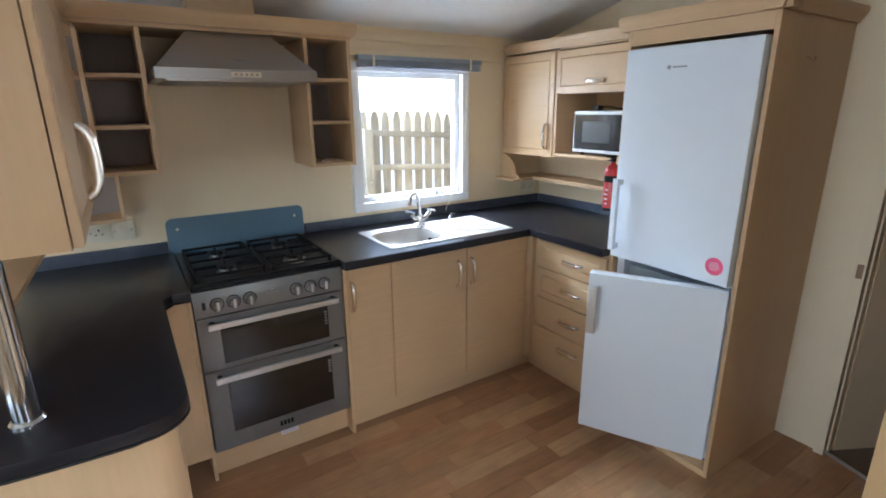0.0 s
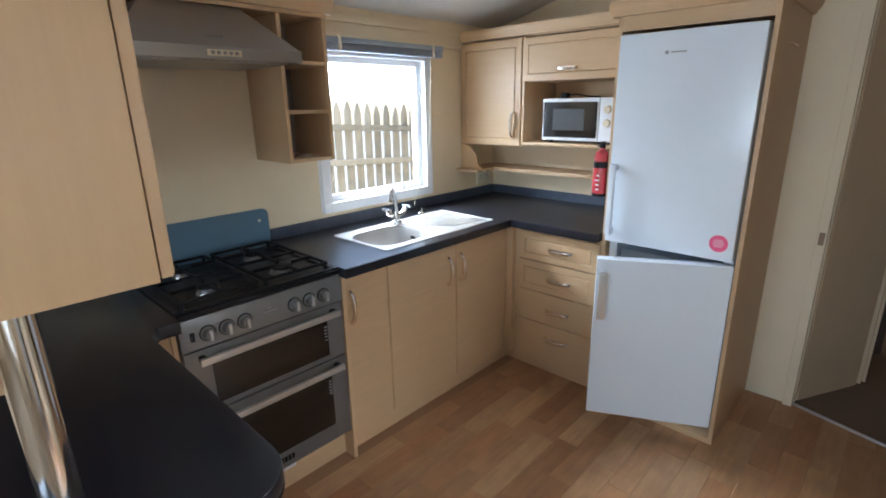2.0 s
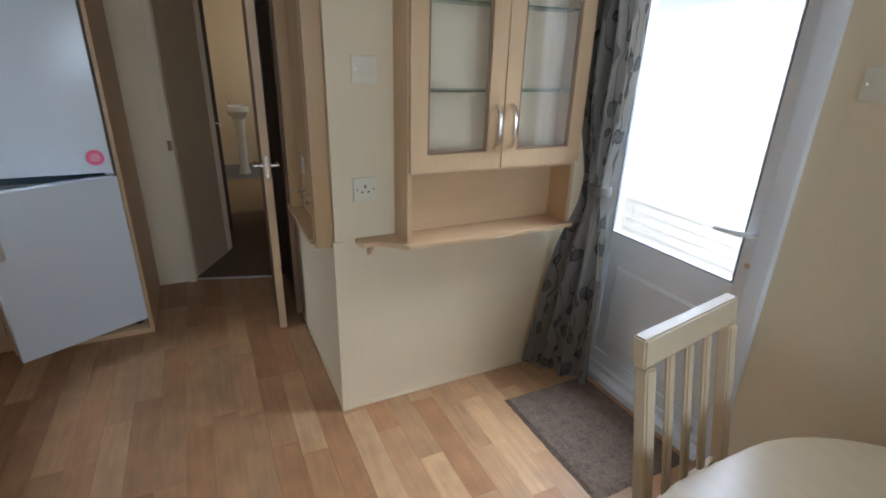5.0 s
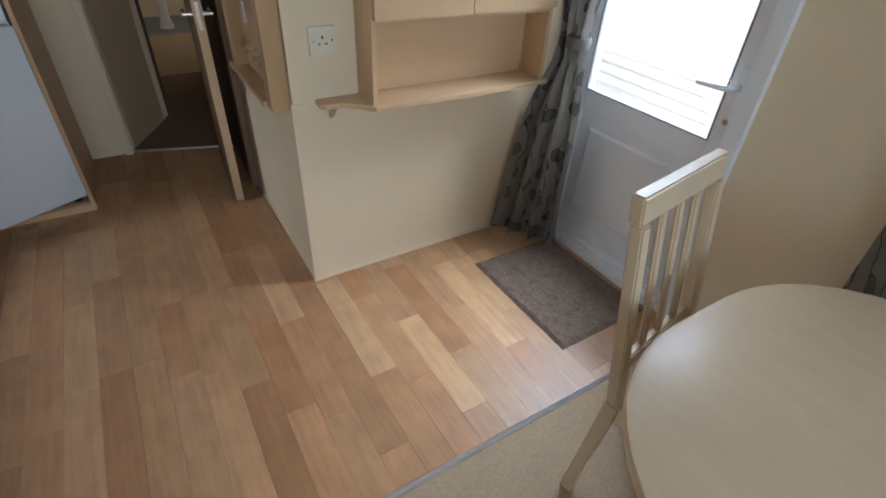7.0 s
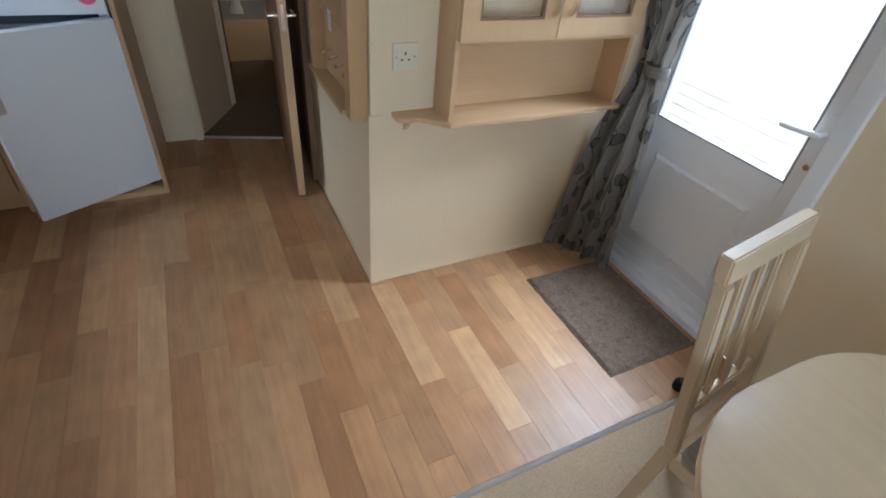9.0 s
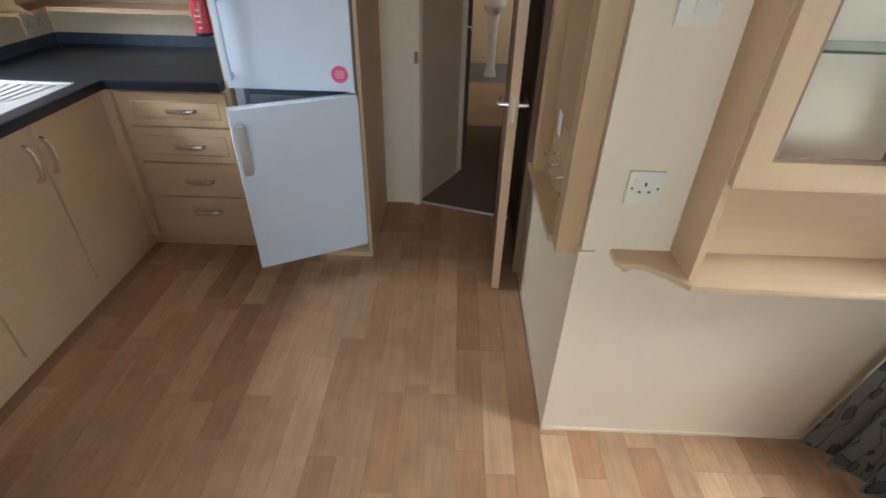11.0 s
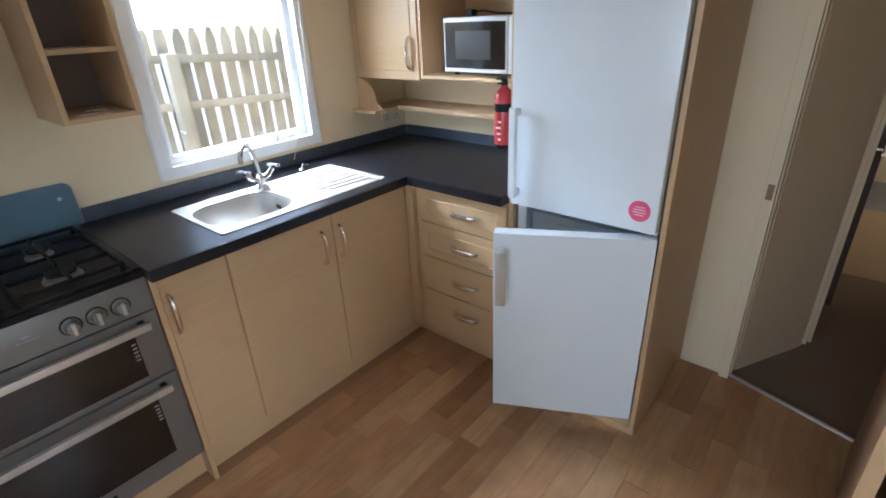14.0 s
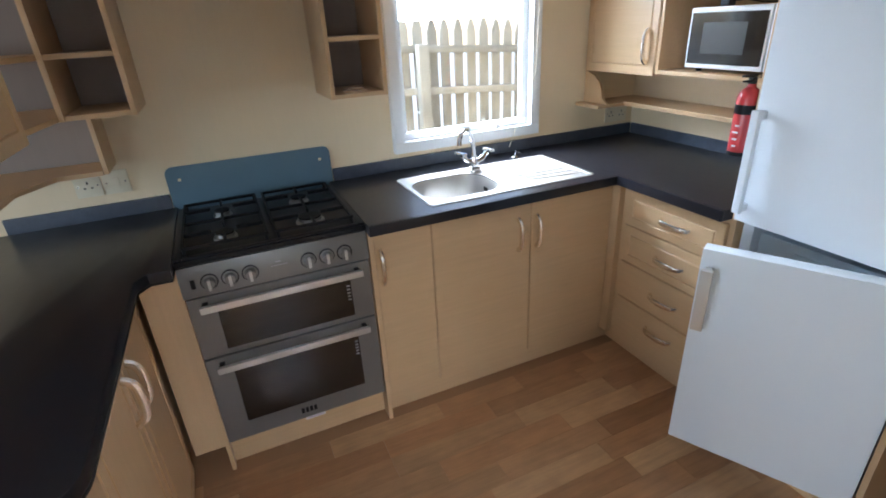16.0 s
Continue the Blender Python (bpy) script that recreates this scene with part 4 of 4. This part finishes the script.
# ---- fridge freezer in its housing ----
ho = thing("fridge_housing", (3.0, 2.0, 0), "light oak tall housing around the fridge freezer", "housing")
part("side_panel", boxes((2.695, 3.305, 1.688, 1.706, 0, 1.875), bevel=0.0015), OAK_V, ho)
part("side_panel", boxes((2.695, 3.305, 2.272, 2.290, 0, 1.875), bevel=0.0015), OAK_V, ho)
part("fascia", boxes((2.695, 2.713, 1.7065, 2.2715, 1.815, 1.875)), OAK_Y, ho)
part("top", boxes((2.714, 3.305, 1.7065, 2.2715, 1.860, 1.875)), OAK_Y, ho)
part("floor_board", boxes((2.695, 3.305, 1.7065, 2.2715, 0.0, 0.028)), OAK_Y, ho)
part("cornice", cornice(1.653, 2.324, 2.695, "y", 1, 1.876), OAK_Y, ho)
part("cornice_side", cornice(2.66, 3.30, 1.688, "x", 1, 1.876), OAK_H, ho)
hk = thing("coat_hook", (2.92, 1.686, 1.72), "small metal hook on the housing side", "hook")
part("hook", tube([(2.92, 1.687, 1.735), (2.92, 1.673, 1.732), (2.92, 1.660, 1.722), (2.92, 1.656, 1.732)], 0.004, 7), SATIN, hk)

fr = thing("fridge_freezer", (2.99, 1.99, 0.029), "white fridge freezer with the lower door open", "fridge")
part("upper_body", boxes((2.722, 3.28, 1.718, 2.262, 0.874, 1.795), bevel=0.004), WHITE, fr)
part("lower_body", boxes((2.722, 3.28, 1.718, 1.756, 0.07, 0.8735), (2.722, 3.28, 2.224, 2.262, 0.07, 0.8735), (2.722, 3.28, 1.7565, 2.2235, 0.07, 0.11), (3.24, 3.28, 1.7565, 2.2235, 0.1105, 0.8735)), WHITE, fr)
for i in range(3):
    b = part("freezer_drawer", boxes((2.75, 3.23, 1.765, 2.215, 0.12 + i * 0.245, 0.345 + i * 0.245), bevel=0.006), FREEZER_IN, fr)
    part("grip", boxes((2.742, 2.7505, 1.88, 2.10, 0.29 + i * 0.245, 0.315 + i * 0.245), bevel=0.003), FREEZER_IN, b)
for y in (1.76, 2.22):
    part("foot", lathe([(0.02, 0.0), (0.02, 0.042)], (2.78, y, 0.0285), steps=12), BLACK, fr)
    part("foot", lathe([(0.02, 0.0), (0.02, 0.042)], (3.24, y, 0.0285), steps=12), BLACK, fr)
u = part("upper_door", boxes((2.664, 2.7185, 1.713, 2.266, 0.884, 1.798), bevel=0.009), WHITE, fr)
part("seal", boxes((2.719, 2.7215, 1.725, 2.255, 0.895, 1.785)), GREY_PRINT, u)


def fridge_handle(parent, turn, y, z0, z1):
    w = 0.013 if z0 > 0.87 else 0.018
    bm = boxes((2.618, 2.638, y - w, y + w, z0, z1), (2.636, 2.665, y - 0.010, y + 0.010, z0 + 0.004, z0 + 0.03), (2.636, 2.665, y - 0.010, y + 0.010, z1 - 0.03, z1 - 0.004), bevel=0.005)
    bm.transform(turn)
    return part("handle", bm, WHITE if z0 > 0.87 else SILVER_LIGHT, parent, "long bar handle")


fridge_handle(u, Matrix(), 2.236, 0.925, 1.255)
em = part("emblem", lathe([(0.008, 0.0), (0.007, -0.003)], (2.664, 2.062, 1.715), "x", 14), GREY_PRINT, u)
part("emblem_line", boxes((2.6625, 2.6645, 1.985, 2.045, 1.712, 1.718)), GREY_PRINT, u)
st = part("sticker", lathe([(0.036, 0.0), (0.036, -0.0003)], (2.664, 1.772, 0.957), "x", 28), PINK, u, "round pink sticker")
for i, w in enumerate((0.030, 0.040, 0.042, 0.030)):
    part("print_line", boxes((2.6622, 2.6630, 1.772 - w / 2, 1.772 + w / 2, 0.970 - i * 0.009, 0.9725 - i * 0.009)), PAPER, st)
hinge = Matrix.Translation((2.690, 1.716, 0)) @ Matrix.Rotation(radians(27.5), 4, "Z") @ Matrix.Translation((-2.690, -1.716, 0))
low = boxes((2.664, 2.7185, 1.713, 2.250, 0.098, 0.868), bevel=0.009)
low.transform(hinge)
low = part("lower_door", low, WHITE, fr, "open lower door")
seal = boxes((2.719, 2.726, 1.73, 2.235, 0.115, 0.852))
seal.transform(hinge)
part("seal", seal, GREY_PRINT, low)
fridge_handle(low, hinge, 2.220, 0.60, 0.815)

fe = thing("fire_extinguisher", (2.72, 2.335, 1.08), "red fire extinguisher hung on the housing", "fire extinguisher")
part("cylinder", lathe([(0.030, 0.0), (0.036, 0.006), (0.036, 0.185), (0.030, 0.205), (0.014, 0.218), (0.012, 0.228)], (2.72, 2.335, 1.088), steps=26), RED, fe)
part("base_ring", lathe([(0.0365, 0.0), (0.0365, 0.014)], (2.72, 2.335, 1.0865), steps=26), BLACK, fe)
part("band", lathe([(0.0368, 0.135), (0.0368, 0.165)], (2.72, 2.335, 1.088), steps=26), BLACK, fe)
for i in range(4):
    part("print_block", boxes((2.6822, 2.6845, 2.326, 2.338 + 0.004 * (i % 3), 1.118 + i * 0.022, 1.124 + i * 0.022)), PAPER, fe)
part("valve", lathe([(0.013, 0.0), (0.013, 0.02), (0.008, 0.022)], (2.72, 2.335, 1.316), steps=14), BLACK, fe)
part("lever", boxes((2.675, 2.732, 2.327, 2.343, 1.338, 1.345), (2.682, 2.732, 2.327, 2.343, 1.322, 1.328), bevel=0.002), BLACK, fe)
part("bracket", boxes((2.71, 2.73, 2.2905, 2.3015, 1.11, 1.30)), BLACK, fe)

# ---- inside door standing open ----
dl = thing("door_1", (2.8, 1.04, 0.01), "inside door standing open, dark faces and pale edge", "door", kind="structure")
leaf_turn = Matrix.Translation((2.445, 1.050, 0)) @ Matrix.Rotation(radians(-4.0), 4, "Z")


def leaf(*dims, bevel=0.0):
    bm = boxes(*dims, bevel=bevel)
    bm.transform(leaf_turn)
    return bm


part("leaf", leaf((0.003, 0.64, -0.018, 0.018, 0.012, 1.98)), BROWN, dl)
part("edge_band", leaf((0.0, 0.0035, -0.0185, 0.0185, 0.012, 1.98)), OAK_V, dl, "pale wood edge")
for s in (-1, 1):
    rose = lathe([(0.014, 0.0), (0.014, 0.008), (0.009, 0.010), (0.009, 0.038)], (0.05, 0, 0.905), "y", 14)
    rose.transform(Matrix.Diagonal((1, s, 1, 1)))
    rose.transform(Matrix.Translation((0, s * 0.0185, 0)))
    rose.transform(leaf_turn)
    bmesh.ops.recalc_face_normals(rose, faces=rose.faces)
    h = part("handle", rose, SATIN, dl, "satin lever handle")
    lever = tube([(0.05, s * 0.055, 0.905), (0.085, s * 0.058, 0.905), (0.145, s * 0.055, 0.903)], 0.008, 8)
    lever.transform(leaf_turn)
    part("lever", lever, SATIN, h)
part("latch", leaf((-0.002, 0.0, -0.007, 0.007, 0.85, 0.96)), SATIN, dl)

# ---- key board on the cupboard side ----
kb = thing("key_cabinet", (1.95, 0.95, 0.78), "light wood shallow key cabinet with hooks", "cabinet")
part("frame", boxes((1.675, 1.735, 0.9215, 0.985, 0.78, 2.10), (2.175, 2.235, 0.9215, 0.985, 0.80, 2.10), (1.735, 2.175, 0.9215, 0.985, 2.05, 2.10), bevel=0.003), KEY_OAK, kb)
part("ledge", boxes((1.735, 2.245, 0.9215, 0.998, 0.78, 0.80), bevel=0.003), KEY_OAK, kb)
part("back", boxes((1.7355, 2.1745, 0.9215, 0.935, 0.8005, 2.05)), KEY_OAK, kb)
part("board", boxes((1.7365, 2.1735, 0.9355, 0.945, 1.03, 2.049), bevel=0.001), CORK, kb, "tan hardboard panel")
for i in range(4):
    x = 1.80 + i * 0.095
    part("key_hook", tube([(x, 0.9355, 0.905), (x, 0.958, 0.903), (x, 0.970, 0.895), (x, 0.972, 0.905)], 0.005, 7), CHROME, kb, "small chrome hook")
t_ = part("tag", boxes((2.03, 2.075, 0.9452, 0.9462, 0.985, 1.055)), PAPER, kb, "white printed tag")
for i in range(4):
    part("print_line", boxes((2.036, 2.069, 0.9462, 0.947, 0.995 + i * 0.014, 1.0 + i * 0.014)), LILAC, t_)

kb.location += Vector((0.005, 0.0, -0.030))

# ---- display cabinet ----
dc = thing("display_cabinet", (1.59, 0.33, 0.82), "light oak glazed display cabinet over an open niche", "cabinet")
part("shelf_board", prism([(1.659, 0.86), (1.600, 0.86), (1.585, 0.845), (1.585, 0.79), (1.545, 0.74), (1.500, 0.70), (1.492, 0.33), (1.502, -0.06), (1.659, -0.06)], 0.812, 0.830, bevel=0.003), OAK_Y, dc)
part("bracket", prism([(1.659, 0.75), (1.60, 0.811), (1.659, 0.811)], 0.80, 0.815, axis="y"), OAK_V, dc)
for y in (0.682, -0.048):
    part("side", boxes((1.522, 1.659, y, y + 0.018, 0.831, 2.12), bevel=0.0015), OAK_V, dc)
part("middle_board", boxes((1.522, 1.659, -0.0295, 0.6815, 1.080, 1.096), bevel=0.001), OAK_Y, dc)
part("top", boxes((1.522, 1.659, -0.0295, 0.6815, 2.10, 2.12)), OAK_Y, dc)
part("back", boxes((1.650, 1.659, -0.0295, 0.6815, 0.831, 1.0795)), OAK_Y, dc)
part("back", boxes((1.650, 1.659, -0.0295, 0.6815, 1.0965, 2.0995)), CREAM, dc, "pale back board")
for z in (1.368, 1.655):
    part("glass_shelf", boxes((1.548, 1.648, -0.028, 0.68, z, z + 0.006)), SHELF_GLASS, dc, "green-edged glass shelf")
for y0, y1, hy in ((0.332, 0.696, 0.362), (-0.044, 0.328, 0.298)):
    w = 0.062
    fr_ = boxes((1.500, 1.520, y0, y1, 1.098, 1.098 + w), (1.500, 1.520, y0, y1, 2.096 - w, 2.096), (1.500, 1.520, y0, y0 + w, 1.098 + w, 2.096 - w), (1.500, 1.520, y1 - w, y1, 1.098 + w, 2.096 - w))
    d = part("door", fr_, OAK_V, dc)
    part("bead", boxes((1.503, 1.517, y0 + w, y0 + w + 0.008, 1.168, 2.026), (1.503, 1.517, y1 - w - 0.008, y1 - w, 1.168, 2.026), (1.503, 1.517, y0 + w, y1 - w, 1.160, 1.168), (1.503, 1.517, y0 + w, y1 - w, 2.026, 2.034)), BROWN, d)
    part("pane", boxes((1.509, 1.512, y0 + w + 0.0085, y1 - w - 0.0085, 1.1685, 2.0255)), GLASS, d).visible_shadow = False
    part("handle", bow((1.500, hy, 1.175), (1.500, hy, 1.325), (-1, 0, 0)), SATIN, d, "satin bow handle")

dc.location += Vector((0.006, -0.018, -0.048))

# ---- outside door ----
od = thing("door_2", (1.195, -0.3, 0), "white plastic outside door with a large glass pane", "door", kind="structure")
part("frame", boxes((0.768, 0.828, -0.36, -0.245, 0, 2.0), (1.563, 1.633, -0.36, -0.245, 0, 2.0), (0.828, 1.563, -0.36, -0.245, 1.93, 2.0), (0.828, 1.563, -0.36, -0.225, 0.0, 0.035), bevel=0.006), UPVC, od)
part("stile", boxes((0.83, 0.895, -0.345, -0.290, 0.037, 1.928), bevel=0.004), UPVC, od)
part("stile", boxes((1.485, 1.561, -0.345, -0.290, 0.037, 1.928), bevel=0.004), UPVC, od)
part("rail", boxes((0.8955, 1.4845, -0.345, -0.290, 0.635, 0.722), (0.8955, 1.4845, -0.345, -0.290, 1.86, 1.928), (0.8955, 1.4845, -0.345, -0.290, 0.037, 0.12), bevel=0.004), UPVC, od)
bm = bmesh.new()
box(bm, 0.8955, 1.4845, -0.335, -0.298, 0.1205, 0.6345)
bm.normal_update()
face = max(bm.faces, key=lambda f: f.normal.y)
bmesh.ops.inset_region(bm, faces=[face], thickness=0.085, depth=0)
bmesh.ops.inset_region(bm, faces=[face], thickness=0.018, depth=0.010)
bmesh.ops.inset_region(bm, faces=[face], thickness=0.03, depth=-0.006)
part("moulded_panel", bm, UPVC, od)
part("pane", boxes((0.8955, 1.4845, -0.320, -0.314, 0.7225, 1.8595)), GLASS, od).visible_shadow = False
part("gasket", ring(0.8957, 1.4843, 0.7227, 1.8593, 0.006, -0.300, -0.2885, 0.0), GREY_PRINT, od)
part("lock_plate", boxes((0.839, 0.867, -0.290, -0.278, 0.775, 0.985), bevel=0.004), UPVC, od)
part("lever", tube([(0.853, -0.278, 0.922), (0.853, -0.240, 0.922), (0.878, -0.232, 0.920), (0.973, -0.236, 0.914)], 0.009, 9), UPVC, od)
part("lock", lathe([(0.011, 0.0), (0.010, 0.006)], (0.853, -0.279, 0.808), "y", 14), SATIN, od)
part("stay_block", boxes((0.83, 0.868, -0.290, -0.27, 1.495, 1.56), bevel=0.003), UPVC, od)
part("weather_bar", boxes((0.833, 1.558, -0.290, -0.268, 0.037, 0.062), bevel=0.003), UPVC, od)

mt = thing("door_mat", (1.13, 0.03, 0), "rectangular taupe pile mat inside the outside door", "mat")
bm = bmesh.new()
nx, ny = 40, 30
grid = [[bm.verts.new((0.836 + 0.594 * i / nx + 0.003 * random.random(), -0.205 + 0.455 * j / ny + 0.003 * random.random(), 0.012 + 0.004 * random.random() if 0 < i < nx and 0 < j < ny else 0.001)) for j in range(ny + 1)] for i in range(nx + 1)]
for i in range(nx):
    for j in range(ny):
        bm.faces.new((grid[i][j], grid[i + 1][j], grid[i + 1][j + 1], grid[i][j + 1]))
part("mat_body", bm, MAT_PILE, mt)


def curtain(name, x0, x1, y, z0, z1, tie, pull, label, tied=True):
    """A pleated curtain along x, gathered at tie towards pull."""
    c = thing(name, ((x0 + x1) / 2, y, z0), label, "curtain")
    bm = bmesh.new()
    uv = bm.loops.layers.uv.new("UVMap")
    cols, rows = 90, 44
    vs = []
    for j in range(rows + 1):
        z = z0 + (z1 - z0) * j / rows
        g = 0.0
        if tied:
            g = 0.5 * math.exp(-((z - tie) / 0.30) ** 2) if z > tie else 0.5 * math.exp(-((z - tie) / 0.22) ** 2)
        row = []
        for i in range(cols + 1):
            s = i / cols
            x = x0 + (x1 - x0) * s
            x = x + (pull - x) * g
            wave = math.sin(s * 2 * math.pi * 3.6 + 0.6 * math.sin(z * 3)) * (0.028 - 0.012 * g) + 0.010 * math.sin(s * 41 + z * 5)
            flare = max(0.0, 1 - z / 0.85) * 0.17 * s if tied else 0.0
            row.append(bm.verts.new((x, y + wave + 0.03 * g + flare, z)))
        vs.append(row)
    for j in range(rows):
        for i in range(cols):
            f = bm.faces.new((vs[j][i], vs[j][i + 1], vs[j + 1][i + 1], vs[j + 1][i]))
            for l, (a, b) in zip(f.loops, ((i, j), (i + 1, j), (i + 1, j + 1), (i, j + 1))):
                l[uv].uv = (a / cols * 0.8, b / rows * (z1 - z0) * 0.6)
    bmesh.ops.solidify(bm, geom=list(bm.faces), thickness=0.002)
    part("cloth", bm, CURTAIN, c)
    if tied:
        part("tie_back", lathe([(0.046, -0.020), (0.050, 0.0), (0.046, 0.020)], (pull, y + 0.02, tie), steps=20), TIE_CLOTH, c)
    return c


curtain("curtain", 1.345, 1.645, -0.15, 0.03, 1.95, 0.94, 1.43, "dark leaf-print curtain tied back beside the door")
curtain("curtain", -0.42, 0.32, -0.20, 0.42, 1.95, 0.9, 0.1, "dark leaf-print curtain hanging at the side window", tied=False)
solid("curtain_rail", boxes((1.30, 1.655, -0.20, -0.13, 1.951, 1.967)), OAK_H, "light wood curtain rail by the door", "rail")

ds = thing("door_stop", (0.694, 0.045, 0), "small black rubber door stop on the floor", "door stop")
part("dome", lathe([(0.022, 0.0), (0.024, 0.012), (0.022, 0.035), (0.012, 0.046)], (0.70, 0.045, 0.009), steps=16), IRON, ds)

# ---- table and chair ----
tb = thing("dining_table", (-0.35, 0.49, 0), "pale wood dining table with rounded corners", "table")
part("tabletop", prism(rounded(-1.05, 0.348, 0.09, 0.965, (0.36, 0.36, 0.36, 0.36), 10), 0.722, 0.75, bevel=0.008), PALE_WOOD, tb)
part("apron", boxes((-0.8, 0.02, 0.22, 0.24, 0.65, 0.7215), (-0.8, 0.02, 0.74, 0.76, 0.65, 0.7215)), PALE_WOOD, tb)
for x in (-0.82, 0.02):
    for y in (0.21, 0.73):
        part("leg", boxes((x, x + 0.045, y, y + 0.045, 0.004, 0.7215), bevel=0.004), PALE_WOOD_V, tb)

ch = thing("dining_chair", (0.3, 0.42, 0), "pale wood slat-back dining chair tucked at the table", "chair")


def strut(a, b, w, d):
    """A square bar from a to b: w across y, d along x."""
    a, b = Vector(a), Vector(b)
    bm = bmesh.new()
    lo_ = [bm.verts.new(a + Vector((sx * d / 2, sy * w / 2, 0))) for sx, sy in ((-1, -1), (1, -1), (1, 1), (-1, 1))]
    hi_ = [bm.verts.new(b + Vector((sx * d / 2, sy * w / 2, 0))) for sx, sy in ((-1, -1), (1, -1), (1, 1), (-1, 1))]
    bm.faces.new(lo_[::-1])
    bm.faces.new(hi_)
    for i in range(4):
        bm.faces.new((lo_[i], lo_[(i + 1) % 4], hi_[(i + 1) % 4], hi_[i]))
    bmesh.ops.bevel(bm, geom=list(bm.edges), offset=0.004, segments=2, affect="EDGES")
    return bm


chair_turn = Matrix.Translation((0.46, 0.45, 0)) @ Matrix.Rotation(radians(9), 4, "Z")


def chair_part(name, bm, mat, label=""):
    bm.transform(chair_turn)
    return part(name, bm, mat, ch, label)


for y in (-0.155, 0.155):
    chair_part("back_leg", strut((0.0, y, 0.004), (-0.035, y, 0.45), 0.030, 0.034), PALE_WOOD_V)
    chair_part("back_post", strut((-0.035, y, 0.4505), (0.045, y, 0.925), 0.032, 0.030), PALE_WOOD_V)
    chair_part("front_leg", strut((-0.37, y, 0.004), (-0.37, y, 0.40), 0.030, 0.034), PALE_WOOD_V)
    chair_part("side_rail", boxes((-0.352, -0.054, y - 0.011, y + 0.011, 0.395, 0.44)), PALE_WOOD)
chair_part("top_rail", strut((0.050, 0, 0.926), (0.058, 0, 0.988), 0.345, 0.030), PALE_WOOD_V)
chair_part("lower_rail", strut((-0.018, 0, 0.55), (-0.012, 0, 0.58), 0.276, 0.02), PALE_WOOD_V)
for i in range(3):
    chair_part("slat", strut((-0.013, -0.07 + i * 0.07, 0.581), (0.046, -0.07 + i * 0.07, 0.925), 0.024, 0.012), PALE_WOOD_V)
chair_part("front_rail", boxes((-0.38, -0.36, -0.138, 0.138, 0.395, 0.44)), PALE_WOOD)
chair_part("seat", prism(rounded(-0.39, -0.056, -0.17, 0.17, 0.03, 4), 0.441, 0.478, bevel=0.012), SEAT_CLOTH, "striped cloth seat pad")

# ---- washroom at the end of the hall ----
ba = thing("pedestal_basin", (6.40, 0.88, 0.006), "white ceramic pedestal basin in the washroom", "basin")
bm = bmesh.new()
loops = []
for rx, ry, z in ((0.07, 0.07, 0.70), (0.13, 0.12, 0.74), (0.17, 0.16, 0.80), (0.165, 0.155, 0.85), (0.16, 0.15, 0.862), (0.14, 0.13, 0.85), (0.10, 0.09, 0.79), (0.03, 0.03, 0.78)):
    loops.append([bm.verts.new((6.42 + rx * math.cos(a), 0.885 + ry * math.sin(a), z)) for a in (2 * math.pi * i / 28 for i in range(28))])
for a, b in zip(loops, loops[1:]):
    for i in range(28):
        bm.faces.new((a[i], a[(i + 1) % 28], b[(i + 1) % 28], b[i]))
bm.faces.new(loops[-1])
bm.faces.new(loops[0][::-1])
bmesh.ops.recalc_face_normals(bm, faces=bm.faces)
part("bowl", bm, CERAMIC, ba)
part("pedestal", lathe([(0.09, 0.0), (0.085, 0.03), (0.062, 0.10), (0.058, 0.45), (0.07, 0.62), (0.085, 0.74)], (6.42, 0.885, 0.006), steps=20), CERAMIC, ba)
part("tap", tube([(6.50, 0.99, 0.87), (6.50, 0.99, 0.94), (6.47, 0.95, 0.945)], 0.012, 8), CHROME, ba)
ch.scale = (1, 1, 0.97)
ba.scale = (0.85, 0.82, 0.94)
mc = solid("mirror_cabinet", boxes((6.02, 6.30, 1.20, 1.298, 1.25, 1.85), bevel=0.004), OAK_V, "light wood cabinet on the washroom wall", "cabinet")

# ---- floor planks ----
PLANK_W = 0.10
plank_meshes = {}


def plank_mesh(length):
    if length not in plank_meshes:
        bm = bmesh.new()
        l, w = length / 2 - 0.0002, PLANK_W / 2 - 0.0002
        lo_ = [bm.verts.new(p) for p in ((-l, -w, -0.0035), (l, -w, -0.0035), (l, w, -0.0035), (-l, w, -0.0035))]
        hi_ = [bm.verts.new(p) for p in ((-l + 0.0003, -w + 0.0003, 0), (l - 0.0003, -w + 0.0003, 0), (l - 0.0003, w - 0.0003, 0), (-l + 0.0003, w - 0.0003, 0))]
        bm.faces.new(hi_)
        for i in range(4):
            bm.faces.new((lo_[i], lo_[(i + 1) % 4], hi_[(i + 1) % 4], hi_[i]))
        me = bpy.data.meshes.new("plank")
        bm.to_mesh(me)
        bm.free()
        me.materials.append(PLANK)
        plank_meshes[length] = me
    return plank_meshes[length]


floor_ob = bpy.data.objects["floor"]
rng = random.Random(7)
y = -0.265
while y + PLANK_W < 2.93:
    x = 0.672 - rng.choice((0.0, 0.12, 0.24, 0.36))
    while x < 3.33:
        length = rng.choice((0.40, 0.48, 0.56))
        a, b = max(x, 0.672), min(x + length, 3.325)
        inside = a < 3.32 and b - a > 0.03 and not (a > 1.68 and y < 0.84)
        if inside:
            if y > 2.0 and b > 2.80 and a > 2.78:
                inside = False
            if a < 0.75 and y > 2.15:
                a = 0.74
        if inside and b - a > 0.03:
            ob = new("plank", plank_mesh(round(b - a, 3)))
            ob.location = ((a + b) / 2, y + PLANK_W / 2, 0)
            ob.parent = floor_ob
        x += length
    y += PLANK_W
